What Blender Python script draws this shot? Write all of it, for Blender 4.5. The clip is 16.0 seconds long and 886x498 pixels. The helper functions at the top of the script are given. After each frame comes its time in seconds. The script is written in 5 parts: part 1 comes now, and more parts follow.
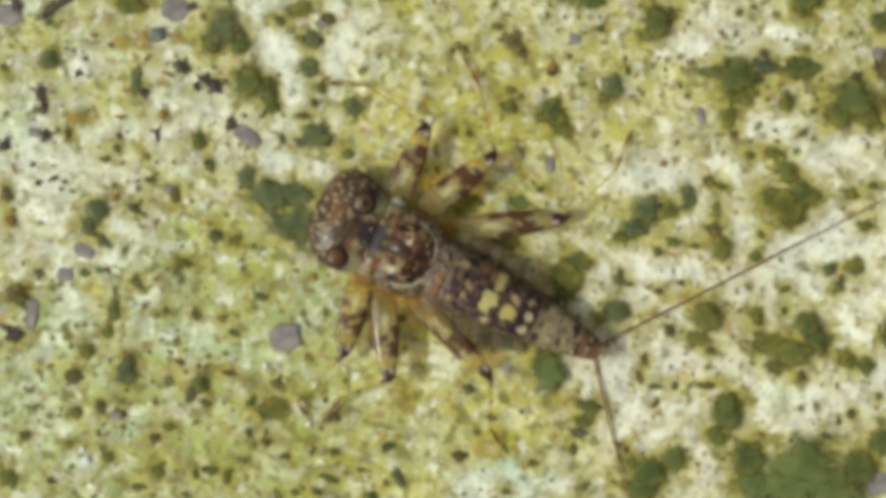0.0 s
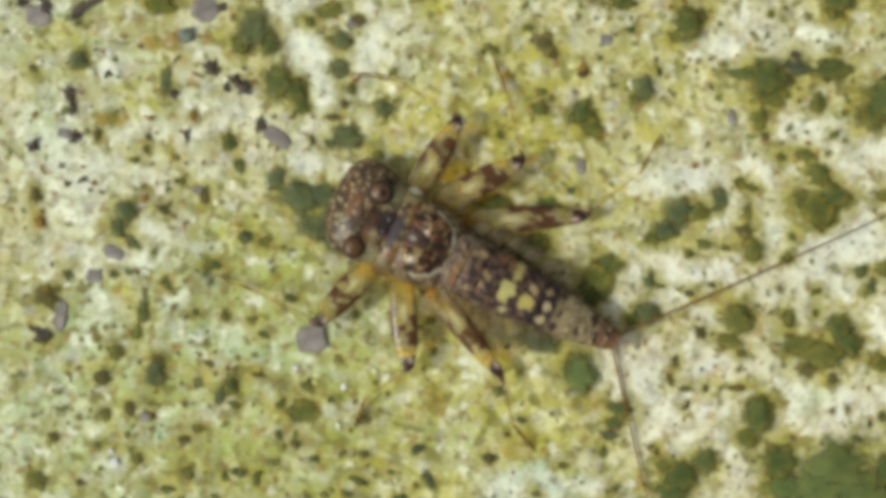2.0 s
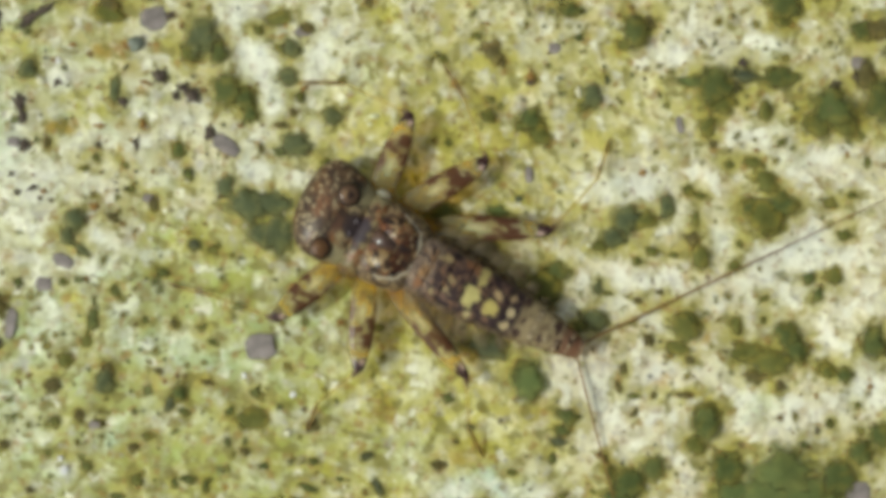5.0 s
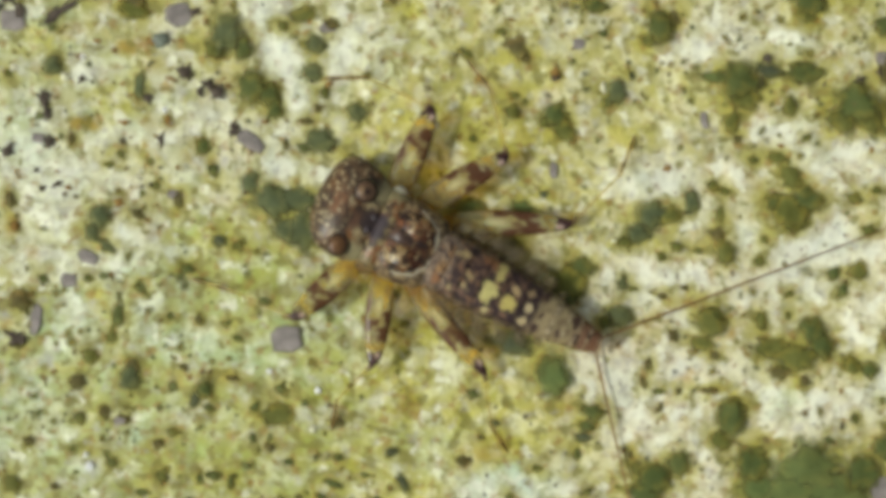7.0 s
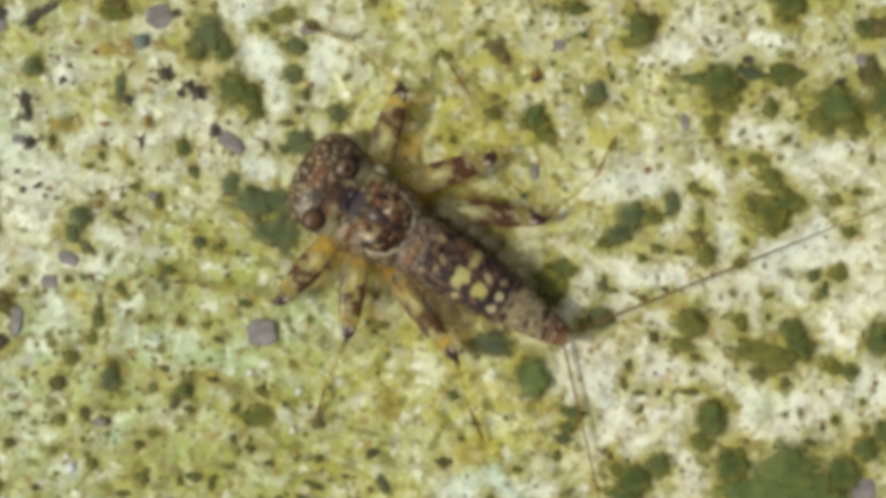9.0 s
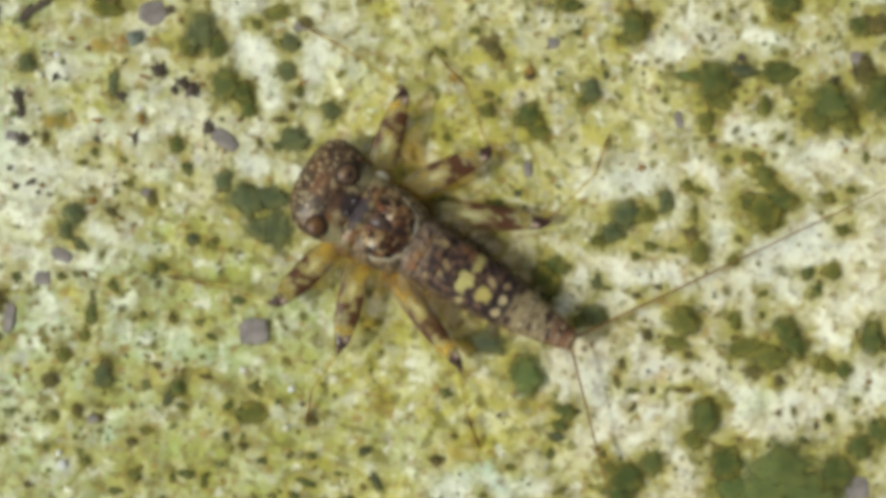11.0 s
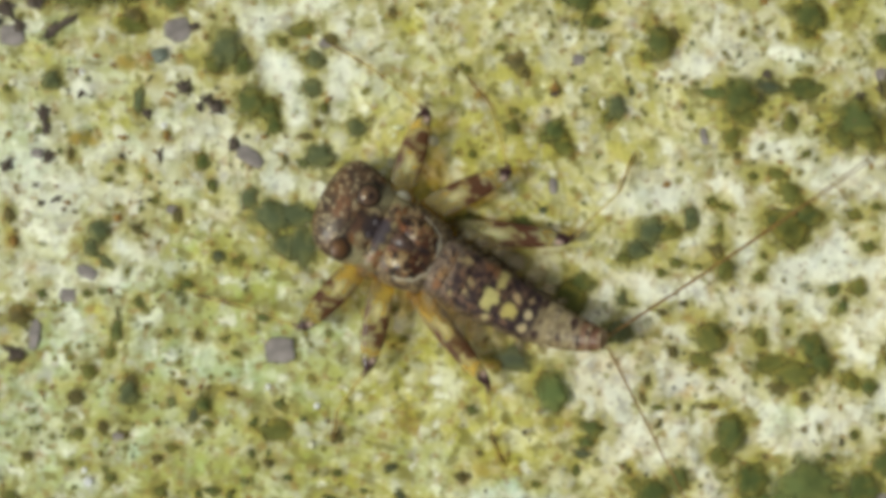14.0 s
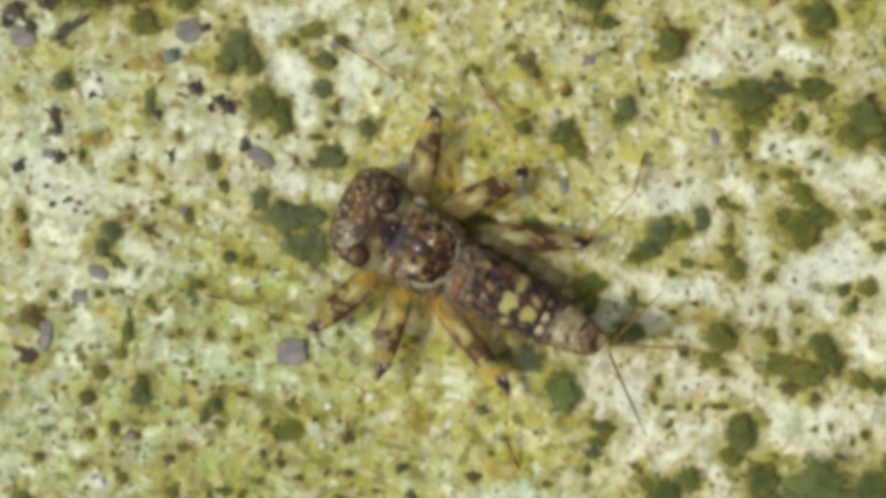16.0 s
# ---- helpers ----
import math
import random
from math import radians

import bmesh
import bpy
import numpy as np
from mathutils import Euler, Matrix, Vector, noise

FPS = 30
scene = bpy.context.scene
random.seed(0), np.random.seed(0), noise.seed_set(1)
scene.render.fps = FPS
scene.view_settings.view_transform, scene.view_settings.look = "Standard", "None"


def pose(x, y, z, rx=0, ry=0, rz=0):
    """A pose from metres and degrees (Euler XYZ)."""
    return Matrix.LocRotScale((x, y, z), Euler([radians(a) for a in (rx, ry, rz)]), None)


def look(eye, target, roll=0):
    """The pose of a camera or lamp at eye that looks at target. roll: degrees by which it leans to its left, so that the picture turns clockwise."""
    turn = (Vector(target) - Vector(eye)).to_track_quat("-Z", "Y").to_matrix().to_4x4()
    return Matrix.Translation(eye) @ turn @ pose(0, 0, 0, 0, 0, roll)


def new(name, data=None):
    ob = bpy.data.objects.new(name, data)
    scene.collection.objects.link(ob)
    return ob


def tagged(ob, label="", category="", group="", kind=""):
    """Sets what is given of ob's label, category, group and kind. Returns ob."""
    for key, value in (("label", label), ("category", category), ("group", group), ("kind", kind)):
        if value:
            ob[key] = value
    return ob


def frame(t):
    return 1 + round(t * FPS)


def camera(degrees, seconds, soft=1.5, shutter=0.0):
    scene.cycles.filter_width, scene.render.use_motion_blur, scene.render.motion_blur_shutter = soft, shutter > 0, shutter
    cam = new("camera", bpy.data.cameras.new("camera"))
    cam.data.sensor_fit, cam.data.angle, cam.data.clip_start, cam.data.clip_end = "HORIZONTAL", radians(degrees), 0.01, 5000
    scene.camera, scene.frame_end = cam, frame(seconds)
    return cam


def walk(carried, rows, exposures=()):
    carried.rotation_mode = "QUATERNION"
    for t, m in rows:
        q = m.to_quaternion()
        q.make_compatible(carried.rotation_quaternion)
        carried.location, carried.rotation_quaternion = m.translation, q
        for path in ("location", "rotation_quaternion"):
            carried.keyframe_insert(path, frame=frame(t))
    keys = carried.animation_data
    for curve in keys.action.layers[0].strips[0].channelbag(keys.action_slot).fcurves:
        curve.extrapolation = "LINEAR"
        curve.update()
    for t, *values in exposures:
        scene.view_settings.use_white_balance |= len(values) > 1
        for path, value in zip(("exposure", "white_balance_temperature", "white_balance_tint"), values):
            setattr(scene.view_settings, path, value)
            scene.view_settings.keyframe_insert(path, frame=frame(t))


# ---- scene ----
# A mayfly nymph clinging to an algae-grown stone, seen from straight above at arm's length of a macro lens.
# Places on the stone are written in grid steps of 0.02 mm, x to the east, y to the south, centre (784, 441).
U = 2e-5
CX, CY = 784.0, 441.0
LIFT = 0.984

cam = camera(24.0, 16.0, soft=5.2)
walk(cam, [
    (0.0, pose(-0.000000, -0.000000, 0.07377, 0, 0, 0.00)),
    (0.3, pose(-0.000456, -0.000077, 0.07387, 0, 0, -0.05)),
    (0.5, pose(-0.000146, 0.000133, 0.07393, 0, 0, -0.09)),
    (0.8, pose(-0.000162, -0.000100, 0.07374, 0, 0, -0.06)),
    (1.0, pose(-0.000352, -0.000650, 0.07361, 0, 0, -0.04)),
    (1.3, pose(-0.000093, -0.000259, 0.07351, 0, 0, 0.02)),
    (1.5, pose(-0.000253, -0.000379, 0.07345, 0, 0, 0.06)),
    (1.8, pose(-0.000988, -0.000461, 0.07351, 0, 0, 0.07)),
    (2.0, pose(-0.001068, 0.000059, 0.07355, 0, 0, 0.07)),
    (2.3, pose(-0.000502, 0.000888, 0.07367, 0, 0, -0.10)),
    (2.5, pose(-0.000502, 0.000568, 0.07375, 0, 0, -0.21)),
    (2.8, pose(0.000221, 0.001289, 0.07380, 0, 0, -0.19)),
    (3.0, pose(0.000671, 0.001129, 0.07384, 0, 0, -0.18)),
    (3.3, pose(0.000207, 0.000699, 0.07373, 0, 0, -0.17)),
    (3.5, pose(0.000347, 0.000579, 0.07366, 0, 0, -0.17)),
    (3.8, pose(0.000081, 0.000355, 0.07365, 0, 0, -0.07)),
    (4.0, pose(0.000261, -0.000135, 0.07365, 0, 0, -0.01)),
    (4.3, pose(0.000241, 0.000609, 0.07367, 0, 0, 0.04)),
    (4.5, pose(0.000991, 0.000169, 0.07369, 0, 0, 0.07)),
    (4.7, pose(0.000823, 0.000343, 0.07372, 0, 0, 0.05)),
    (6.8, pose(0.000584, 0.000113, 0.07376, 0, 0, -0.05)),
    (7.0, pose(-0.000130, 0.000181, 0.07376, 0, 0, -0.06)),
    (7.3, pose(0.000372, 0.000677, 0.07374, 0, 0, -0.08)),
    (7.5, pose(0.000118, 0.000497, 0.07373, 0, 0, -0.10)),
    (7.8, pose(0.000135, -0.000422, 0.07364, 0, 0, 0.03)),
    (8.0, pose(0.000195, -0.000172, 0.07358, 0, 0, 0.11)),
    (8.3, pose(0.000711, 0.000063, 0.07363, 0, 0, 0.05)),
    (8.5, pose(0.000751, 0.000073, 0.07366, 0, 0, 0.01)),
    (8.7, pose(0.000643, 0.000206, 0.07379, 0, 0, -0.05)),
    (10.8, pose(0.000432, 0.000281, 0.07376, 0, 0, 0.08)),
    (11.0, pose(0.000799, 0.000141, 0.07371, 0, 0, 0.07)),
    (11.5, pose(0.000829, 0.000176, 0.07365, 0, 0, 0.08)),
    (11.8, pose(0.000945, 0.000519, 0.07381, 0, 0, 0.06)),
    (12.0, pose(0.000775, 0.000859, 0.07392, 0, 0, 0.04)),
    (12.3, pose(0.000570, 0.000620, 0.07383, 0, 0, 0.02)),
    (12.5, pose(0.000070, 0.000420, 0.07377, 0, 0, -0.00)),
    (12.8, pose(-0.000028, 0.000236, 0.07376, 0, 0, 0.05)),
    (13.0, pose(-0.000128, 0.000186, 0.07375, 0, 0, 0.08)),
    (13.3, pose(0.000019, 0.000013, 0.07367, 0, 0, 0.11)),
    (13.5, pose(-0.000175, 0.000173, 0.07361, 0, 0, 0.13)),
    (13.8, pose(0.000339, 0.000337, 0.07366, 0, 0, 0.07)),
    (14.0, pose(-0.000101, 0.000737, 0.07369, 0, 0, 0.03)),
    (14.2, pose(0.000079, 0.001657, 0.07383, 0, 0, 0.10)),
    (14.5, pose(0.000860, 0.001962, 0.07404, 0, 0, 0.21)),
    (14.8, pose(0.000854, 0.001515, 0.07395, 0, 0, 0.09)),
    (15.0, pose(0.000034, 0.001105, 0.07389, 0, 0, 0.01)),
    (15.2, pose(0.000056, 0.000138, 0.07379, 0, 0, -0.00)),
    (15.5, pose(-0.000684, 0.000218, 0.07365, 0, 0, -0.02)),
    (15.8, pose(-0.000222, 0.000548, 0.07373, 0, 0, -0.02)),
    (16.0, pose(-0.000492, 0.000748, 0.07378, 0, 0, -0.02)),
], exposures=[(0.0, 0.01, 6450, 3), (16.0, 0.01, 6450, 3)])

# ---- light: hazy daylight from the west, high ----
SUN_ELEV, SUN_AZ = radians(43), radians(260)
world = bpy.data.worlds.new("sky")
scene.world = world
world.use_nodes = True
wt = world.node_tree
sky = wt.nodes.new("ShaderNodeTexSky")
sky.sky_type = "NISHITA"
sky.sun_disc = False
sky.sun_elevation, sky.sun_rotation = SUN_ELEV, SUN_AZ
bg = wt.nodes["Background"]
bg.inputs["Strength"].default_value = 0.088
sky.air_density, sky.dust_density, sky.ozone_density = 1.0, 6.0, 0.6
haze = wt.nodes.new("ShaderNodeHueSaturation")
haze.inputs["Saturation"].default_value = 0.12
wt.links.new(sky.outputs[0], haze.inputs["Color"])
wt.links.new(haze.outputs[0], bg.inputs["Color"])

sun_data = bpy.data.lights.new("sun", "SUN")
sun_data.energy, sun_data.angle, sun_data.color = 1.95, radians(6), (1.0, 0.95, 0.82)
sun_way = Vector((math.sin(SUN_AZ) * math.cos(SUN_ELEV), math.cos(SUN_AZ) * math.cos(SUN_ELEV), math.sin(SUN_ELEV)))
sun = new("sun", sun_data)
sun.matrix_world = look(sun_way, (0, 0, 0))


# ---- materials ----
def material(name):
    m = bpy.data.materials.new(name)
    m.use_nodes = True
    return m, m.node_tree, m.node_tree.nodes["Principled BSDF"]


def node(tree, kind, **values):
    n = tree.nodes.new(kind)
    for key, value in values.items():
        n.inputs[key.replace("_", " ")].default_value = value
    return n


def mix(tree, fac, a, b, blend="MIX"):
    n = tree.nodes.new("ShaderNodeMix")
    n.data_type, n.blend_type, n.clamp_factor = "RGBA", blend, True
    for socket, value in ((n.inputs[0], fac), (n.inputs[6], a), (n.inputs[7], b)):
        if isinstance(value, bpy.types.NodeSocket):
            tree.links.new(value, socket)
        elif isinstance(value, tuple):
            socket.default_value = (*value, 1.0)
        else:
            socket.default_value = value
    return n.outputs[2]


def span(tree, value, lo, hi, to_lo=0.0, to_hi=1.0):
    n = tree.nodes.new("ShaderNodeMapRange")
    n.inputs[1].default_value, n.inputs[2].default_value = lo, hi
    n.inputs[3].default_value, n.inputs[4].default_value = to_lo, to_hi
    tree.links.new(value, n.inputs[0])
    return n.outputs[0]


def grain(tree, scale, detail=3.0, rough=0.55, warp=0.0):
    coord = tree.nodes.new("ShaderNodeTexCoord")
    n = node(tree, "ShaderNodeTexNoise", Scale=scale, Detail=detail, Roughness=rough, Distortion=warp)
    tree.links.new(coord.outputs["Object"], n.inputs["Vector"])
    return n.outputs[0]


def cells(tree, scale, feature="F1", warp_scale=0.0, warp=0.0):
    """Cell distance and cell colour, on coordinates shaken by noise."""
    coord = tree.nodes.new("ShaderNodeTexCoord")
    where = coord.outputs["Object"]
    if warp:
        shake = node(tree, "ShaderNodeTexNoise", Scale=warp_scale, Detail=2.0)
        tree.links.new(where, shake.inputs["Vector"])
        off = tree.nodes.new("ShaderNodeVectorMath")
        off.operation = "MULTIPLY_ADD"
        tree.links.new(shake.outputs[1], off.inputs[0])
        off.inputs[1].default_value = (warp, warp, warp)
        tree.links.new(where, off.inputs[2])
        where = off.outputs[0]
    n = node(tree, "ShaderNodeTexVoronoi", Scale=scale)
    n.feature = feature
    tree.links.new(where, n.inputs["Vector"])
    return n.outputs["Distance"], n.outputs["Color"]


def bump(tree, shader, height, strength, distance):
    n = tree.nodes.new("ShaderNodeBump")
    n.inputs["Strength"].default_value, n.inputs["Distance"].default_value = strength, distance
    tree.links.new(height, n.inputs["Height"])
    tree.links.new(n.outputs[0], shader.inputs["Normal"])


def pigment(tree):
    n = tree.nodes.new("ShaderNodeAttribute")
    n.attribute_name = "pigment"
    return n.outputs["Color"]


def channel(tree, color, index):
    n = tree.nodes.new("ShaderNodeSeparateColor")
    tree.links.new(color, n.inputs[0])
    return n.outputs[index]


def shifted(t, value, by, amount):
    """value + amount * (by - 0.5)"""
    n = t.nodes.new("ShaderNodeMath")
    n.operation = "MULTIPLY_ADD"
    t.links.new(by, n.inputs[0])
    n.inputs[1].default_value = amount
    m = t.nodes.new("ShaderNodeMath")
    m.operation = "ADD"
    t.links.new(value, m.inputs[0])
    m.inputs[1].default_value = -0.5 * amount
    t.links.new(m.outputs[0], n.inputs[2])
    return n.outputs[0]


def patches(t, scale, warp, chosen, lo, hi, most):
    """Soft-edged patches: some cells of a shaken cell pattern, fading towards their rims."""
    d, tint = cells(t, scale, "F1", scale * 2.2, warp)
    both = t.nodes.new("ShaderNodeMath")
    both.operation = "MULTIPLY"
    t.links.new(span(t, d, lo, hi, most, 0), both.inputs[0])
    t.links.new(span(t, channel(t, tint, 0), chosen, chosen + 0.06), both.inputs[1])
    return both.outputs[0]


def stone_material():
    m, t, s = material("biofilm_on_stone")
    base = pigment(t)
    # pale mineral shows through where the stone is bare, the film gathers elsewhere
    film = t.nodes.new("ShaderNodeAttribute")
    film.attribute_name = "pigment"
    bare = film.outputs["Alpha"]
    c = mix(t, span(t, shifted(t, grain(t, 430, 5, 0.55, 0.4), bare, 0.30), 0.47, 0.56, 0, 0.88), base, mix(t, 0.42, base, (0.90, 0.90, 0.74)))
    c = mix(t, span(t, shifted(t, grain(t, 700, 5, 0.55, 0.5), bare, -0.16), 0.50, 0.59, 0, 0.75), c, mix(t, 0.55, base, (0.38, 0.35, 0.05)))
    c = mix(t, span(t, grain(t, 560, 4, 0.55, 0.4), 0.55, 0.64, 0, 0.32), c, (0.58, 0.46, 0.20))
    c = mix(t, patches(t, 900, 0.0006, 0.52, 0.10, 0.62, 0.85), c, mix(t, 0.6, base, (0.15, 0.17, 0.03)))
    c = mix(t, span(t, grain(t, 1250, 3, 0.5, 0.3), 0.53, 0.62, 0, 0.75), c, mix(t, 0.65, base, (0.17, 0.165, 0.03)))
    c = mix(t, span(t, shifted(t, grain(t, 1500, 3, 0.5, 0.3), bare, 0.12), 0.52, 0.62, 0, 0.6), c, mix(t, 0.42, base, (0.92, 0.92, 0.80)))
    c = mix(t, span(t, shifted(t, grain(t, 900, 2, 0.5, 0.6), bare, 0.12), 0.515, 0.59, 0, 0.6), c, mix(t, 0.38, base, (0.90, 0.89, 0.70)))
    c = mix(t, patches(t, 1250, 0.0006, 0.86, 0.10, 0.50, 0.8), c, (0.42, 0.27, 0.05))
    c = mix(t, patches(t, 1500, 0.00055, 0.58, 0.05, 0.62, 0.85), c, (0.32, 0.235, 0.06))
    c = mix(t, span(t, grain(t, 2300, 3, 0.5, 0.3), 0.56, 0.65, 0, 0.6), c, mix(t, 0.6, base, (0.24, 0.19, 0.045)))
    c = mix(t, patches(t, 2600, 0.00030, 0.84, 0.05, 0.60, 0.7), c, (0.24, 0.135, 0.045))
    c = mix(t, span(t, shifted(t, grain(t, 900, 3, 0.5, 0.4), bare, -0.35), 0.57, 0.67, 0, 0.6), c, (0.215, 0.19, 0.055))
    c = mix(t, patches(t, 2100, 0.00045, 0.74, 0.08, 0.55, 0.8), c, (0.30, 0.19, 0.038))
    c = mix(t, patches(t, 1500, 0.00055, 0.66, 0.10, 0.60, 0.8), c, (0.19, 0.19, 0.045))
    c = mix(t, patches(t, 1300, 0.00050, 0.86, 0.12, 0.55, 0.7), c, (0.40, 0.385, 0.36))
    c = mix(t, patches(t, 1500, 0.00060, 0.60, 0.12, 0.62, 0.85), c, mix(t, 0.6, base, (0.85, 0.88, 0.80)))
    # the film is blotchy at a fifth to a half of a millimetre
    for scale, lean, lo, hi, most, tone in ((1300, -0.24, 0.47, 0.62, 0.70, mix(t, 0.55, base, (0.36, 0.33, 0.045))), (1700, 0.14, 0.52, 0.66, 0.60, mix(t, 0.55, base, (0.86, 0.87, 0.62))),
                                            (2000, -0.20, 0.54, 0.66, 0.80, (0.20, 0.185, 0.04)), (2500, -0.10, 0.60, 0.69, 0.62, (0.30, 0.175, 0.04)),
                                            (2200, 0.08, 0.61, 0.70, 0.45, (0.40, 0.385, 0.36)), (1500, 0.30, 0.60, 0.70, 0.70, (0.82, 0.83, 0.68))):
        c = mix(t, span(t, shifted(t, grain(t, scale, 2.0, 0.5, 0.15), bare, lean), lo, hi, 0, most), c, tone)
    fine = span(t, grain(t, 6000, 4, 0.65), 0.3, 0.7, 0.90, 1.09)
    c = mix(t, 1.0, c, fine, "MULTIPLY")
    t.links.new(c, s.inputs["Base Color"])
    s.inputs["Roughness"].default_value = 0.62
    s.inputs["Specular IOR Level"].default_value = 0.35
    bump(t, s, grain(t, 5000, 4, 0.6), 0.35, 0.00005)
    return m


def algae_material():
    m, t, s = material("algae")
    skin = t.nodes.new("ShaderNodeAttribute")
    skin.attribute_name = "pigment"
    info = t.nodes.new("ShaderNodeObjectInfo")
    c = mix(t, span(t, grain(t, 1300, 2, 0.5), 0.45, 0.68, 0, 0.40), skin.outputs["Color"], (0.15, 0.155, 0.042))
    c = mix(t, span(t, info.outputs["Random"], 0, 1, 0.0, 0.22), c, (0.13, 0.12, 0.035))
    c = mix(t, 1.0, c, span(t, grain(t, 8000, 3, 0.6), 0.3, 0.7, 0.92, 1.08), "MULTIPLY")
    t.links.new(c, s.inputs["Base Color"])
    # the cushion thins out to a ragged film at its rim
    thin = t.nodes.new("ShaderNodeMath")
    thin.operation = "ADD"
    t.links.new(skin.outputs["Alpha"], thin.inputs[0])
    t.links.new(span(t, grain(t, 2600, 4, 0.6), 0.3, 0.7, -0.30, 0.30), thin.inputs[1])
    t.links.new(span(t, thin.outputs[0], 0.0, 0.9), s.inputs["Alpha"])
    s.inputs["Roughness"].default_value = 0.75
    s.inputs["Specular IOR Level"].default_value = 0.2
    bump(t, s, grain(t, 5000, 3, 0.6), 0.35, 0.00003)
    return m


def plain(name, color, rough, spread=0.35, scale=9000, spec=0.4, islands=None, soft=False):
    m, t, s = material(name)
    c = mix(t, span(t, grain(t, scale, 4, 0.65), 0.35, 0.7), tuple(v * (1 - spread) for v in color), tuple(min(1, v * (1 + spread)) for v in color))
    if islands:
        geo = t.nodes.new("ShaderNodeNewGeometry")
        c = mix(t, span(t, geo.outputs["Random Per Island"], 0, 1, 0, 0.9), c, islands)
    t.links.new(c, s.inputs["Base Color"])
    s.inputs["Roughness"].default_value = rough
    s.inputs["Specular IOR Level"].default_value = spec
    if soft:
        # the piece thins out to a film at its rim
        rim = t.nodes.new("ShaderNodeAttribute")
        rim.attribute_name = "pigment"
        t.links.new(rim.outputs["Alpha"], s.inputs["Alpha"])
    bump(t, s, grain(t, scale * 1.3, 3, 0.6), 0.4, 0.00003)
    return m


def shell_material(name, rough, spec, clear=0.0, pitted=0.5):
    m, t, s = material(name)
    c = mix(t, 1.0, pigment(t), span(t, grain(t, 14000, 4, 0.7), 0.3, 0.7, 0.7, 1.3), "MULTIPLY")
    t.links.new(c, s.inputs["Base Color"])
    s.inputs["Roughness"].default_value = rough
    s.inputs["Specular IOR Level"].default_value = spec
    s.inputs["Alpha"].default_value = 1.0 - clear
    bump(t, s, grain(t, 5000, 3, 0.6), pitted, 0.00006)
    return m


def clear_material(name, rough, spec, tint):
    """Horny skin that lets tinted light through; the pigment's alpha says how dense it is."""
    m, t, s = material(name)
    skin = t.nodes.new("ShaderNodeAttribute")
    skin.attribute_name = "pigment"
    c = mix(t, 1.0, skin.outputs["Color"], span(t, grain(t, 14000, 4, 0.7), 0.3, 0.7, 0.75, 1.25), "MULTIPLY")
    t.links.new(c, s.inputs["Base Color"])
    s.inputs["Roughness"].default_value = rough
    s.inputs["Specular IOR Level"].default_value = spec
    bump(t, s, grain(t, 9000, 3, 0.6), 0.3, 0.00003)
    through_it = t.nodes.new("ShaderNodeBsdfTransparent")
    through_it.inputs["Color"].default_value = (*tint, 1)
    both = t.nodes.new("ShaderNodeMixShader")
    t.links.new(skin.outputs["Alpha"], both.inputs[0])
    t.links.new(through_it.outputs[0], both.inputs[1])
    t.links.new(s.outputs[0], both.inputs[2])
    t.links.new(both.outputs[0], t.nodes["Material Output"].inputs["Surface"])
    return m


STONE = stone_material()
ALGAE = algae_material()
BROWN = plain("brown_detritus", (0.27, 0.15, 0.05), 0.85, spec=0.15, islands=(0.34, 0.20, 0.06), soft=True)
DARK = plain("dark_detritus", (0.064, 0.054, 0.052), 0.8, spec=0.15, islands=(0.12, 0.095, 0.075), soft=True)
PALE = plain("pale_mineral", (0.66, 0.64, 0.48), 0.8, 0.12, spec=0.1, islands=(0.60, 0.62, 0.36))
MICA = plain("grey_mica", (0.25, 0.222, 0.21), 0.7, 0.30, 1500, 0.2, soft=True)
QUARTZ = plain("quartz", (0.85, 0.86, 0.85), 0.08, 0.05, 9000, 0.8)
BEAD = plain("bead_glass", (0.20, 0.23, 0.18), 0.06, 0.2, 3000, 0.8)
SHELL = clear_material("nymph_shell", 0.34, 0.28, (0.88, 0.70, 0.42))
EYE = shell_material("nymph_eye", 0.06, 0.5)
PAD = shell_material("wing_pad_shell", 0.24, 0.4)
KEEL = shell_material("keel_shell", 0.07, 0.8, pitted=0.08)
LIMB = clear_material("nymph_limb", 0.22, 0.4, (0.90, 0.70, 0.21))
SHIN = clear_material("nymph_shin", 0.34, 0.3, (0.97, 0.93, 0.80))
THREAD = shell_material("tail_thread", 0.4, 0.3, 0.15)
GILL = clear_material("gill_membrane", 0.4, 0.25, (0.92, 0.89, 0.80))


# ---- shapes ----
def at(x, y, z=0.0):
    return Vector(((x - CX) * U, (CY - y) * U, z * U))


def relief(x, y):
    """Height of the stone's skin over its mean plane, in grid steps."""
    n = noise.noise
    h = 7.0 * n(Vector((x / 170, y / 170, 3.1))) + 5.0 * n(Vector((x / 60, y / 60, 7.7)))
    h += 1.8 * n(Vector((x / 24, y / 24, 1.3))) + 0.4 * n(Vector((x / 10, y / 10, 5.9)))
    return h


def mesh_object(name, verts, faces, mat, parent=None, colors=None, smooth=True):
    """One mesh object; verts in metres; colors: one linear rgb a vertex."""
    me = bpy.data.meshes.new(name)
    me.from_pydata([tuple(v) for v in verts], [], faces)
    me.materials.append(mat)
    if smooth:
        me.polygons.foreach_set("use_smooth", np.ones(len(me.polygons), dtype=bool))
    if colors is not None:
        layer = me.attributes.new("pigment", "FLOAT_COLOR", "POINT")
        rgba = np.ones((len(verts), 4), dtype=np.float32)
        rgba[:, :np.shape(colors)[1]] = colors
        layer.data.foreach_set("color", rgba.ravel())
    me.update()
    ob = new(name, me)
    ob.parent = parent
    return ob


